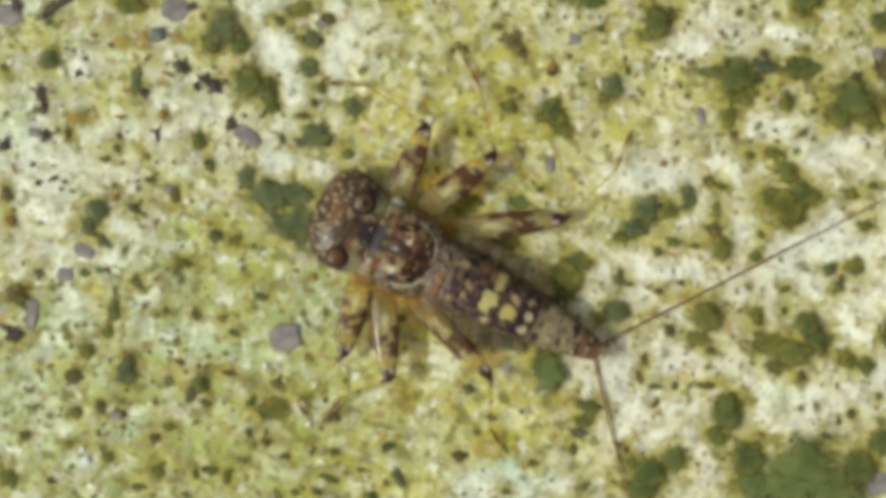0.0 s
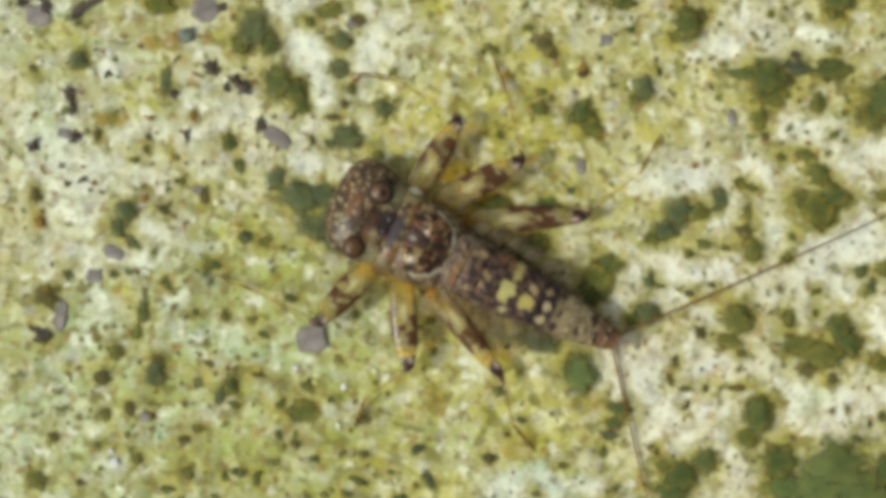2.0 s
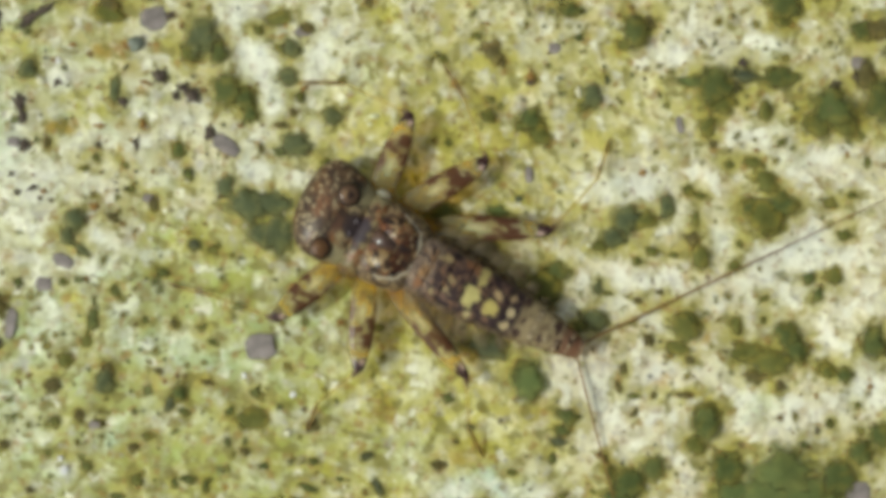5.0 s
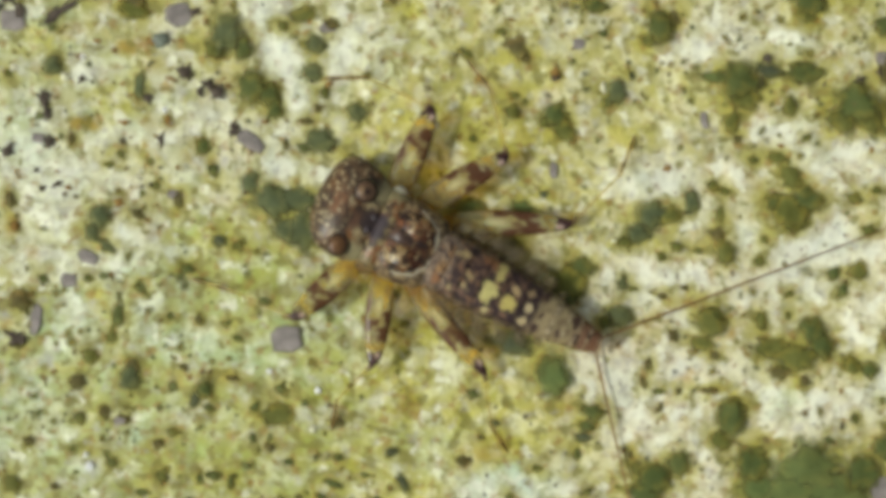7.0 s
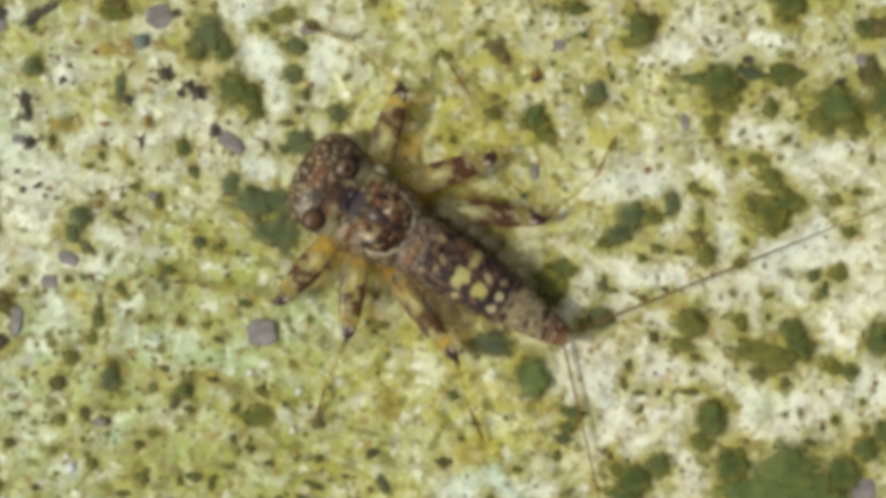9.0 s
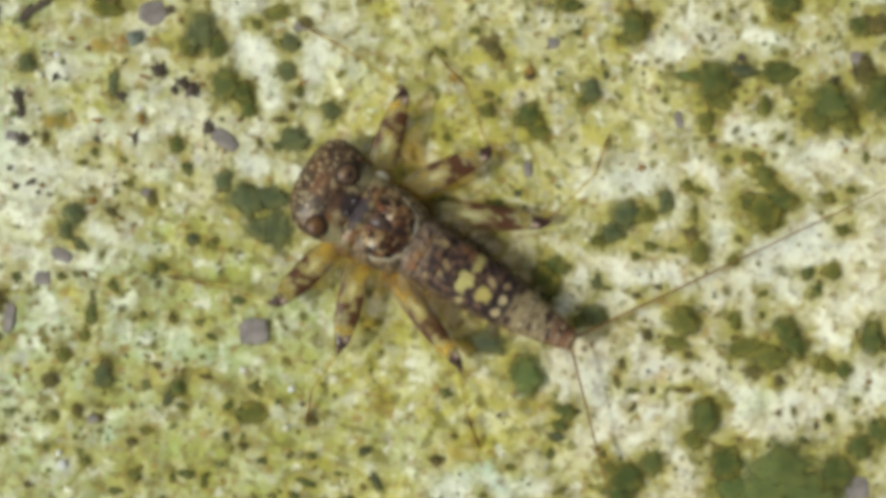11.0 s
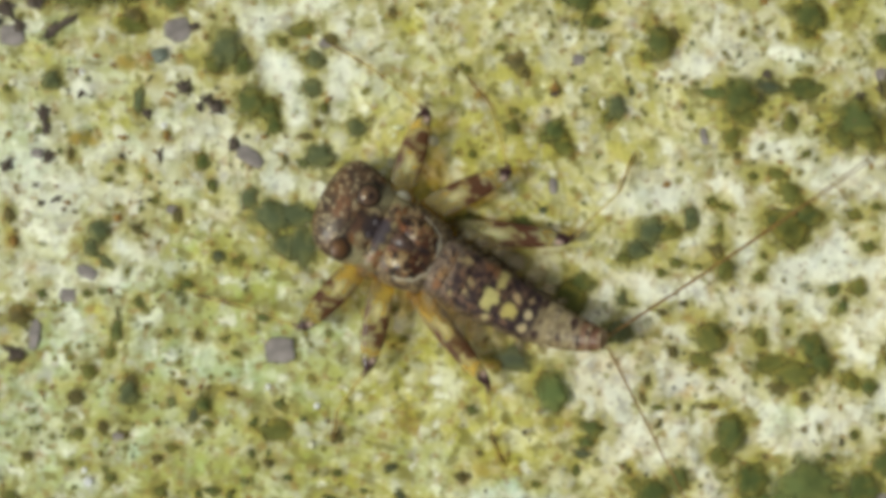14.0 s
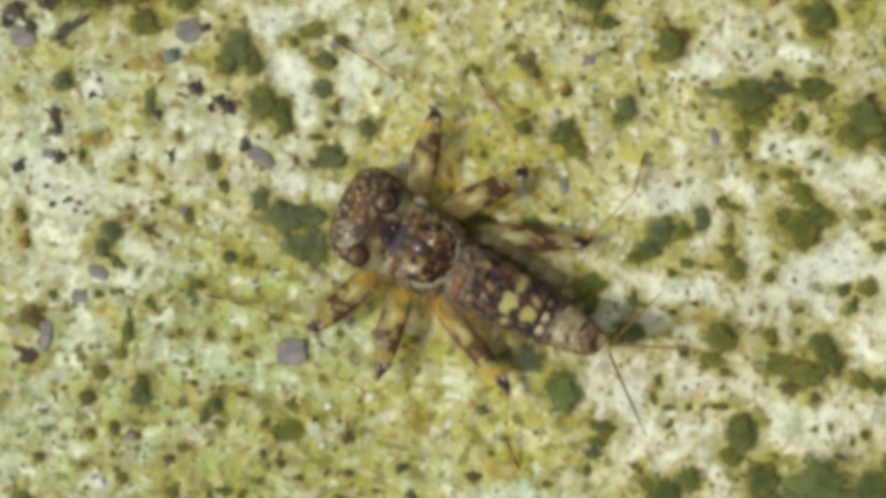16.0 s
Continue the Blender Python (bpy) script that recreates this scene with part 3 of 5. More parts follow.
def loft(rows, around=28, steps=5, under=0.55, ridge=1.0):
    """A closed body along y through rows of (y, x, z, half width, half height); the underside is flatter. Points in grid steps."""
    sec = smooth_rows(rows, steps)
    sec[:, 3:] = np.maximum(sec[:, 3:], 0.4)
    verts, faces = [], []
    for y, x, z, w, h in sec:
        for j in range(around):
            a = 2 * math.pi * j / around
            c, s = math.cos(a), math.sin(a)
            c = math.copysign(abs(c) ** 0.85, c)
            verts.append((x + w * c, y, z + h * (abs(s) ** ridge if s > 0 else -under * abs(s))))
    n = len(sec)
    for i in range(n - 1):
        for j in range(around):
            k = (j + 1) % around
            faces.append((i * around + j, i * around + k, (i + 1) * around + k, (i + 1) * around + j))
    faces.append(tuple(range(around)))
    faces.append(tuple(reversed(range((n - 1) * around, n * around))))
    if sec[0, 0] < sec[-1, 0]:
        faces = [tuple(reversed(f)) for f in faces]
    return verts, faces


def spots(p, size, seed):
    """Distance from the nearest spot's middle, in spot spacings, and a random number for the spot."""
    u = p[0] / size + 0.3 * noise.noise(Vector((p[0] / size, p[1] / size, seed)))
    v = p[1] / size + 0.3 * noise.noise(Vector((p[0] / size, p[1] / size, seed + 9)))
    best = (9.0, 0.0)
    for i in range(math.floor(u) - 1, math.floor(u) + 2):
        for j in range(math.floor(v) - 1, math.floor(v) + 2):
            r = random.Random(i * 7919 + j * 104729 + int(seed * 13))
            d = math.hypot(u - i - r.uniform(0.1, 0.9), v - j - r.uniform(0.1, 0.9))
            best = min(best, (d, r.random()))
    return best


def dab(c, p, mx, my, rx, ry, color, hard=2.2):
    """A soft-edged, slightly ragged blot of colour."""
    x = p[0] + 8 * noise.noise(Vector((p[0] / 13, p[1] / 13, 21.0)))
    y = p[1] + 8 * noise.noise(Vector((p[0] / 13, p[1] / 13, 33.0)))
    e = math.hypot((x - mx) / rx, (y - my) / ry) + 0.55 * noise.noise(Vector((x / 7, y / 7, 3.0)))
    return lerp3(c, color, hard * (1.15 - e))


def mottle(c, p, size, pale, dark, seed, more=0.0):
    """Small ragged flecks, pale and dark, at random over the shell."""
    n = noise.noise(Vector((p[0] / size, p[1] / size, seed))) + 0.5 * noise.noise(Vector((2.1 * p[0] / size, 2.1 * p[1] / size, seed + 3)))
    c = lerp3(c, pale, 4.5 * (n - 0.30 + more))
    return lerp3(c, dark, 4.5 * (-n - 0.18))


def head_tint(p):
    d, pick = spots(p, 11, 2.0)
    c = lerp3((0.026, 0.017, 0.012), (0.095, 0.058, 0.029), 0.4 + 2.4 * noise.noise(Vector(p) / 12))
    c = lerp3(c, (0.16, 0.070, 0.020), 1.8 * noise.noise(Vector(p) / 22 + Vector((7, 0, 0))))
    c = dab(c, p, 8, 128, 26, 16, (0.21, 0.08, 0.024), 1.4)
    c = dab(c, p, -14, 84, 22, 14, (0.085, 0.042, 0.026), 1.6)
    c = mottle(c, p, 10, (0.24, 0.175, 0.10), (0.026, 0.017, 0.013), 51.0, -0.05)
    if p[1] > 96:
        c = lerp3(c, (0.060, 0.036, 0.022), 0.45 * min(1.0, (p[1] - 96) / 25))
        c = lerp3(c, lerp3((0.20, 0.15, 0.085), (0.40, 0.335, 0.20), pick), (1.9 - d / 0.19) * min(1.0, (p[1] - 96) / 25) if pick > 0.2 else 0)
    for side in (-1, 1):
        c = dab(c, p, side * 62, 62, 26, 20, (0.24, 0.21, 0.115), 1.8)
        c = dab(c, p, side * 27, 74, 10, 12, (0.25, 0.20, 0.11), 1.5)
    return dab(c, p, 1, 62, 22, 18, (0.034, 0.024, 0.024), 3.0)


def thorax_tint(p):
    """Shield of the thorax and the wing pads on it: a dark rusty oval in a pale rim."""
    c = lerp3((0.045, 0.028, 0.018), (0.17, 0.085, 0.034), 0.45 + 2.4 * noise.noise(Vector((p[0] / 13, p[1] / 15, 4.0))))
    c = dab(c, p, 27, 11, 16, 13, (0.16, 0.060, 0.020))
    c = dab(c, p, -22, 14, 13, 11, (0.15, 0.062, 0.024))
    c = dab(c, p, -34, 2, 8, 20, (0.36, 0.31, 0.16), 2.6)
    c = dab(c, p, -16, -12, 7, 13, (0.30, 0.24, 0.12), 2.0)
    c = dab(c, p, 40, 0, 8, 9, (0.33, 0.25, 0.14), 2.0)
    c = dab(c, p, 48, -24, 13, 11, (0.29, 0.18, 0.085), 2.4)
    c = dab(c, p, -45, 26, 11, 10, (0.055, 0.032, 0.024))
    c = dab(c, p, 12, 24, 11, 9, (0.062, 0.045, 0.045))
    for mx, my in ((-8, -38), (-27, -37), (22, -40)):
        c = dab(c, p, mx, my, 15, 13, (0.060, 0.024, 0.013), 2.2)
    e = math.hypot(p[0] / 55, (p[1] + 12) / 50) + 0.12 * noise.noise(Vector(p) / 16)
    n = noise.noise(Vector((p[0] / 9, p[1] / 9, 14.0)))
    c = lerp3(c, (0.34, 0.26, 0.12), 2.8 * n - 0.65)
    c = lerp3(c, (0.030, 0.018, 0.014), -3.4 * noise.noise(Vector((p[0] / 8, p[1] / 8, 44.0))) - 0.3)
    c = tuple(v * w for v, w in zip(c, (0.90, 0.78, 0.72)))
    c = mottle(c, p, 15, (0.31, 0.225, 0.12), (0.020, 0.012, 0.010), 61.0, -0.05)
    if e > 0.97:
        c = lerp3(c, lerp3((0.065, 0.042, 0.028), (0.23, 0.165, 0.085), 0.45 + 2.4 * n), (e - 0.97) * 6)
        if p[1] < -8:
            c = lerp3(c, (0.44, 0.40, 0.30), 1.25 - abs(e - 1.05) / 0.06 + 0.6 * n)
    if p[1] < -66:
        c = lerp3(c, (0.17, 0.13, 0.09), (-66 - p[1]) / 5)
    return c


def pronotum_tint(p):
    q = (abs(p[0]), p[1])
    c = lerp3((0.25, 0.20, 0.10), (0.060, 0.038, 0.024), 0.6 + 2.6 * noise.noise(Vector((q[0] / 12, p[1] / 12, 9.0))))
    for mx, my, r in ((52, 38, 11), (20, 46, 9), (34, 30, 7)):
        c = dab(c, q, mx, my, r, r, (0.18, 0.07, 0.026), 2.4)
    c = mottle(c, p, 9, (0.30, 0.23, 0.13), (0.024, 0.015, 0.012), 71.0)
    c = dab(c, q, 8, 44, 19, 15, (0.045, 0.034, 0.040), 2.0)
    if q[0] > 46:
        c = lerp3(c, (0.25, 0.22, 0.12), (q[0] - 48) / 10 + 1.2 * noise.noise(Vector((q[0] / 9, p[1] / 9, 2.0))))
        c = dab(c, q, 50, 24, 11, 9, (0.15, 0.058, 0.02), 2.4)
    dense = 1.0 - 0.75 * min(1.0, max(0.0, (q[0] - 50) / 26))
    # the glint on the right front corner is put into the pigment
    return lerp3((*c, dense), (0.44, 0.44, 0.36, 0.8), 1.6 - 1.6 * math.hypot((p[0] - 78) / 9, (p[1] - 45) / 22))


def tergite_tint(k):
    """Pattern of the k-th back plate, 0 the foremost."""
    def tint(p):
        # the flanks and the hindmost plates let light through
        return (*hard(p), min(1.0, 1.0 - 0.08 * (k - 6)) - 0.62 * min(1.0, max(0.0, abs(p[0]) / ABD[k][1] - 0.74) / 0.24))

    def hard(p):
        y = p[1]
        c = lerp3((0.034, 0.021, 0.022), (0.125, 0.074, 0.050), 0.3 + 2.6 * noise.noise(Vector((p[0] / 12, y / 12, 2.0))))
        if y > -104:
            c = lerp3(c, lerp3((0.115, 0.082, 0.066), (0.27, 0.205, 0.145), 0.5 + 2.2 * noise.noise(Vector((p[0] / 11, y / 11, 12.0)))), min(1.0, (y + 112) / 18) * 0.9)
        c = dab(c, p, -8, -86, 12, 10, (0.27, 0.155, 0.065))
        c = dab(c, p, 24, -88, 12, 9, (0.24, 0.14, 0.07))
        c = dab(c, p, -30, -84, 10, 8, (0.21, 0.10, 0.045))
        for mx, my, r in ((1, -136, 8), (-21, -137, 8), (28, -112, 9), (-34, -114, 6)):
            c = dab(c, p, mx, my, r, r, (0.28, 0.215, 0.105), 1.8)
        c = mottle(c, p, 10, (0.20, 0.11, 0.055), (0.018, 0.010, 0.012), 81.0, -0.06)
        c = dab(c, p, 40, -160, 11, 13, (0.18, 0.085, 0.04))
        # straw patches, the middle ones largest
        c = dab(c, p, -11, -178, 18, 15, (0.43, 0.385, 0.15), 2.6)
        c = dab(c, p, 31, -184, 19, 10, (0.36, 0.305, 0.115), 2.6)
        c = dab(c, p, -12, -219, 15, 15, (0.41, 0.345, 0.11), 2.6)
        c = dab(c, p, -44, -188, 9, 7, (0.36, 0.30, 0.15), 2.4)
        if -272 < y < -232:
            c = lerp3(c, (0.022, 0.013, 0.016), 0.75)
        c = dab(c, p, 17, -223, 8, 9, (0.34, 0.25, 0.13), 2.6)
        c = dab(c, p, -1, -257, 10, 8, (0.40, 0.33, 0.19), 2.6)
        c = dab(c, p, -27, -256, 9, 8, (0.36, 0.29, 0.16), 2.6)
        c = dab(c, p, 24, -250, 7, 7, (0.28, 0.2, 0.11), 2.2)
        if y < -266:
            tan = lerp3((0.15, 0.11, 0.062), (0.29, 0.235, 0.13), 0.5 + 1.5 * noise.noise(Vector((p[0] / 16, y / 13, 6.0))))
            tan = lerp3(tan, (0.17, 0.085, 0.052), (-342 - y) / 24 * 0.85)
            c = lerp3(c, tan, (-266 - y + 8 * noise.noise(Vector((p[0] / 10, y / 10, 8.0)))) / 12)
            for mx, my, r in ((33, -277, 9), (-30, -280, 9), (-4, -284, 7), (20, -304, 8), (-18, -320, 8), (15, -345, 10), (-12, -354, 10), (4, -376, 9)):
                c = dab(c, p, mx, my, r, r * 0.8, (0.050, 0.027, 0.022), 2.4)
        side = abs(p[0]) / ABD[k][1]
        if side > 0.78:
            c = lerp3(c, lerp3((0.14, 0.105, 0.075), (0.32, 0.26, 0.17), 0.5 + 2 * noise.noise(Vector((p[0] / 8, y / 11, 5.0)))), (side - 0.78) * 4.5)
        f = (ABD[k][0] - y) / (ABD[k][0] - ABD[k + 1][0])
        if f > 0.86 and k >= 6:
            c = lerp3(c, (0.36, 0.30, 0.19), 0.4 + 1.2 * noise.noise(Vector((p[0] / 9, k, 4.0))))
        return c
    return tint


# back plates: front edge and half width, from thorax to tail
ABD = [(-58, 58), (-90, 58), (-124, 58), (-158, 57), (-198, 54), (-240, 50), (-276, 45), (-306, 40), (-330, 35), (-352, 30), (-374, 25), (-396, 18)]


PLATES = {}


def body_part(name, rows, parent, tint, mat=None, label="", around=36, steps=7, under=0.55, ridge=1.0):
    verts, faces = loft(rows, around, steps, under, ridge)
    return part(name, [(x * B, y * B, z * B) for x, y, z in verts], faces, mat or SHELL, parent, label, [tint(v) for v in verts])


def nymph_body():
    nymph = new("mayfly_nymph")
    tagged(nymph, "mottled brown mayfly nymph clinging flat to the stone", "insect")
    body_part("head", [(40, 0, 34, 58, 18), (50, 0, 36, 70, 25), (66, 1, 37, 79, 29), (88, 3, 38, 86, 30), (112, 6, 38, 89, 30), (134, 9, 36, 86, 26),
                       (150, 12, 33, 75, 20), (161, 14, 30, 59, 14), (168, 15, 27, 37, 8), (171, 15, 26, 12, 3)], nymph, head_tint, around=120, steps=8)
    for mx, r, tall in ((-61, 20.5, 0.75), (46, 23.0, 0.9)):
        verts, faces = loft([(95 + r * d, mx, 59 + 3 * w, r * w, 17 * tall * w) for d, w in ((-0.98, 0.25), (-0.72, 0.70), (-0.38, 0.93), (0, 1.0), (0.38, 0.93), (0.72, 0.70), (0.98, 0.25))], 48, 6)

        def eye_tint(p, mx=mx, r=r):
            x, y = (p[0] - mx) / r, (p[1] - 95) / r
            if mx < 0:
                c = lerp3((0.105, 0.050, 0.018), (0.045, 0.026, 0.017), (math.hypot(x, y) - 0.55) * 3.0)
                return lerp3(c, (0.15, 0.08, 0.035), 1.2 - 1.6 * math.hypot(x / 0.5, (y - 0.2) / 0.4))
            c = lerp3((0.085, 0.048, 0.026), (0.022, 0.013, 0.011), (math.hypot(x, y) - 0.66) * 6.0)
            c = lerp3(c, (0.17, 0.10, 0.045), 1.6 - 1.6 * math.hypot((x + 0.12) / 0.45, (y - 0.28) / 0.34))
            return lerp3(c, (0.020, 0.012, 0.011), 1.9 - 1.9 * math.hypot((x - 0.02) / 0.36, (y + 0.16) / 0.34))
        part("eye", [(x * B, y * B, z * B) for x, y, z in verts], faces, EYE, nymph, "dark brown domed compound eye" if mx > 0 else "amber brown domed compound eye", [eye_tint(v) for v in verts])
    for ox, oy in ((0, 74), (-13, 61), (12, 60)):
        verts = [((ox + v[0] * 7) * B, (oy + v[1] * 7) * B, (64 + v[2] * 3) * B) for v in ICO2[0]]
        part("ocellus", verts, ICO2[1], EYE, nymph, "small dark glossy simple eye", [(0.050, 0.038, 0.042)] * len(verts))
    body_part("pronotum", [(10, 0, 36, 70, 24), (20, 0, 38, 82, 31), (34, 0, 39, 86, 33), (47, 0, 38, 84, 30), (56, 0, 36, 76, 23)], nymph, pronotum_tint,
              around=100, steps=8)
    body_part("mesonotum", [(-70, 0, 40, 50, 26), (-60, 0, 41, 64, 33), (-36, 0, 42, 72, 38), (-8, 0, 42, 76, 39), (10, 0, 41, 76, 36), (24, 0, 39, 72, 31), (33, 0, 37, 60, 22)],
              nymph, thorax_tint, around=100, steps=9)
    for side in (-1, 1):
        verts, faces = loft([(24, side * 24, 60, 8, 5), (10, side * 26, 64, 21, 14), (-12, side * 27, 66, 27, 20), (-34, side * 25, 65, 27, 19), (-50, side * 21, 61, 22, 15),
                             (-60, side * 15, 59, 12, 10), (-65, side * 13, 57, 3, 4)], 56, 9)
        part("wing_pad", [(x * B, y * B, z * B) for x, y, z in verts], faces, PAD, nymph, "rusty dark brown glossy wing pad with a pale rim", [thorax_tint(v) for v in verts])
    # extra smooth keel, added to give the thorax midline its sun glint
    verts, faces = loft([(30, 3, 64, 5, 3), (20, 4, 70, 13, 9), (6, 5, 73, 16, 14), (-10, 5, 73, 15, 14), (-24, 4, 70, 11, 10), (-36, 2, 66, 4, 4)], 40, 8)
    part("scutellum", [(x * B, y * B, z * B) for x, y, z in verts], faces, KEEL, nymph, "glossy dark brown keel between the wing pads", [lerp3(thorax_tint(v), (0.050, 0.027, 0.020), 0.65) for v in verts])
    for k in range(len(ABD) - 1):
        y0, w0 = ABD[k]
        y1, w1 = ABD[k + 1]
        h0, h1 = 0.56 * w0 + 4, 0.56 * w1 + 4
        z = 37 - 1.5 * k
        rows = [(y0 + 6, 0, z, w0 * 0.96, h0 * 0.95), (y0, 0, z, w0 * 0.98, h0 * 0.975), (0.5 * (y0 + y1), 0, z, 0.5 * (w0 + w1), 0.5 * (h0 + h1)),
                (y1 + 2, 0, z, w1 * 1.015, h1 * 1.015), (y1 - 2, 0, z, w1 * 1.0, h1 * 1.0), (y1 - 4, 0, z, w1 * 0.95, h1 * 0.94)]
        PLATES[k] = [body_part("abdomen_segment", rows, nymph, tergite_tint(k), around=84, steps=5, under=0.7)]
    for k in range(7):
        y0, w0 = ABD[k][0] - 14, ABD[k][1]
        for side in (-1, 1):
            PLATES[k].append(gill(nymph, y0, w0, side, k))
    return nymph


def gill(nymph, y0, w0, side, k):
    """A thin leaf with a stalk, held out and back from the flank."""
    size = (54, 64, 66, 62, 54, 42, 28)[k]
    verts, faces, colors = [], [], []
    n, m = 14, 7
    for top in (1, 0):
        for i in range(n + 1):
            f = i / n
            wide = size * 0.33 * math.sin(math.pi * min(1, f * 0.94 + 0.05)) ** 0.8
            for j in range(m):
                g = j / (m - 1) * 2 - 1
                out, back = f * size * 0.72, f * size * 0.70
                px, py = out + g * wide * 0.7, -back + g * wide * 0.7
                pz = 26 + 6 * math.sin(f * 2.6) - 4 * g * g + (1.3 if top else 0) + 4 * noise.noise(Vector((px / 12, py / 12, k)))
                verts.append((side * (w0 - 10 + px) * B, (y0 + py) * B, pz * B))
                colors.append((*lerp3((0.14, 0.11, 0.075) if k else (0.34, 0.32, 0.22), (0.26, 0.22, 0.14), abs(g) + 0.6 * noise.noise(Vector((px / 7, py / 7, k)))), 0.50 * max(0.0, 1.0 - f) ** 0.8 * (1.0 - 0.85 * g * g)))
    step = (n + 1) * m
    for i in range(n):
        for j in range(m - 1):
            a = i * m + j
            quad = (a, a + 1, a + m + 1, a + m)
            faces += [quad, tuple(reversed([q + step for q in quad]))]
    border = [j for j in range(m)] + [i * m + m - 1 for i in range(1, n + 1)] + [n * m + j for j in range(m - 2, -1, -1)] + [i * m for i in range(n - 1, 0, -1)]
    for a, b in zip(border, border[1:] + border[:1]):
        faces.append((a, b, b + step, a + step))
    return part("gill", verts, faces, GILL, nymph, "thin grey translucent gill leaf", colors)


def leg(nymph, length, shin, foot, width, front):
    """Femur as the part, shin and foot hinged under it; each lies along its own y."""
    def femur_tint(p):
        f, g = p[1] / length, front * p[0] / width
        n = noise.noise(Vector(p) / 9 + Vector((0, 0, length)))
        c = lerp3((0.64, 0.66, 0.34, 0.20), (0.58, 0.55, 0.23, 0.22), noise.noise(Vector(p) / 20) + 0.45)
        for mf, mg, rf, rg in ((0.44, 0.05, 0.13, 0.42), (0.72, 0.05, 0.08, 0.45)):
            c = lerp3(c, (0.74, 0.76, 0.44, 0.52), 1.4 - 1.3 * (math.hypot((f - mf) / rf, (g - mg) / rg) + 0.5 * n))
        if abs(g) > 0.8:
            c = lerp3(c, (0.30, 0.17, 0.05, 0.45), (abs(g) - 0.8) * 4 + n)
        for mf, mg, rf, rg in ((0.27, 1.0, 0.11, 0.34), (0.47, 0.9, 0.08, 0.52), (0.66, 0.85, 0.095, 0.66), (0.36, -1.0, 0.09, 0.34), (0.55, -0.85, 0.07, 0.56), (0.71, -0.60, 0.095, 0.76), (0.60, 0.0, 0.035, 0.25)):
            e = math.hypot((f - mf) / rf, (g - mg) / rg) + 0.8 * n
            c = lerp3(c, (0.080, 0.033, 0.016, 0.95), 2.2 - 1.5 * e)
        if f < 0.42:
            c = lerp3(c, (0.40, 0.38, 0.20, 0.12), (0.42 - f) * 3.2)
        if f > 0.85:
            c = lerp3(c, (0.040, 0.018, 0.018, 0.97), (f - 0.86) * 24 + 2 * n)
            c = lerp3(c, (0.50, 0.37, 0.32, 0.95), 1.6 - 1.5 * math.hypot((f - 0.92) / 0.04, (g + 0.25) / 0.24))
        return c if p[2] > 0 else (*c[:3], 0.3 * c[3])
    verts, faces = loft([(-4, 0, 0, 5, 4), (0.08 * length, 0, 0, width * 0.62, 6), (0.28 * length, 0, 0, width * 0.95, 8), (0.5 * length, 0, 0, width, 8),
                         (0.74 * length, 0, 0, width * 0.86, 7), (0.92 * length, 0, 0, width * 0.56, 7), (0.99 * length, 0, 0, width * 0.36, 6), (length + 4, 0, 0, 3, 3)], 24, 8, 0.8)
    thigh = part("leg", [(x * B, y * B, z * B) for x, y, z in verts], faces, LIMB, nymph, "flat straw-yellow leg with rust-brown blotches", [femur_tint(v) for v in verts])

    def band(dark, light, cuts):
        def tint(p, cuts=cuts):
            return lerp3(light, dark, max(1.5 - abs(p[1] - c) / w for c, w in cuts))
        return tint
    shin_tint = band((0.085, 0.045, 0.025, 0.88), (0.46, 0.38, 0.18, 0.12), ((3, 11), (3, 11)))
    verts, faces = loft([(-4, 0, 0, 4, 4), (2, 0, 0, 5.5, 5), (0.3 * shin, 0, 0, 4.4, 4), (0.8 * shin, 0, 0, 3.4, 3), (shin, 0, 0, 3.2, 3), (shin + 3, 0, 0, 2, 2)], 12, 7, 1.0)
    tibia = part("tibia", [(x * B, y * B, z * B) for x, y, z in verts], faces, SHIN, thigh, "", [shin_tint(v) for v in verts])
    foot_tint = band((0.15, 0.085, 0.03, 0.46), (0.36, 0.26, 0.10, 0.16), ((0.25 * foot, 12), (0.75 * foot, 14)))
    verts, faces = loft([(-2, 0, 0, 3, 3), (3, 0, 0, 4.4, 3.6), (0.6 * foot, 0, 0, 4.4, 3.4), (0.82 * foot, 0, 0, 3.8, 3.0), (0.93 * foot, 0, -1.5, 2.0, 1.8), (foot, 0, -4, 0.8, 0.8)], 10, 6, 1.0)
    tarsus = part("tarsus", [(x * B, y * B, z * B) for x, y, z in verts], faces, SHIN, thigh, "", [foot_tint(v) for v in verts])
    return thigh, tibia, tarsus


TAIL_STEP, TAIL_SECTIONS = 78.0, 8


def tail(nymph, name):
    """A beaded thread in stiff sections; the first is the part, the others follow it."""
    pieces = []
    for i in range(TAIL_SECTIONS):
        rows = []
        beads = 9
        for b in range(beads + 1):
            y = b / beads * TAIL_STEP
            r = 1.95 * (1 - (i * TAIL_STEP + y) / (TAIL_SECTIONS * TAIL_STEP * 1.08)) ** 0.5
            rows += [(y - 1.2, 0, 0, r * 0.92, r * 0.92), (y + 1.0, 0, 0, r * 1.45, r * 1.45), (y + 3.4, 0, 0, r * 0.92, r * 0.92)]
        verts, faces = loft(rows, 8, 2, 1.0)

        def tail_tint(p):
            f = (p[1] / TAIL_STEP * 9) % 1.0
            return lerp3((0.36, 0.19, 0.05), (0.050, 0.024, 0.010), 1.4 - 3.2 * f)
        made = part(name if i == 0 else "filament", [(x * B, y * B, z * B) for x, y, z in verts], faces, THREAD, nymph if i == 0 else pieces[0],
                    "thin beaded brown tail thread" if i == 0 else "", [tail_tint(v) for v in verts])
        pieces.append(made)
    return pieces


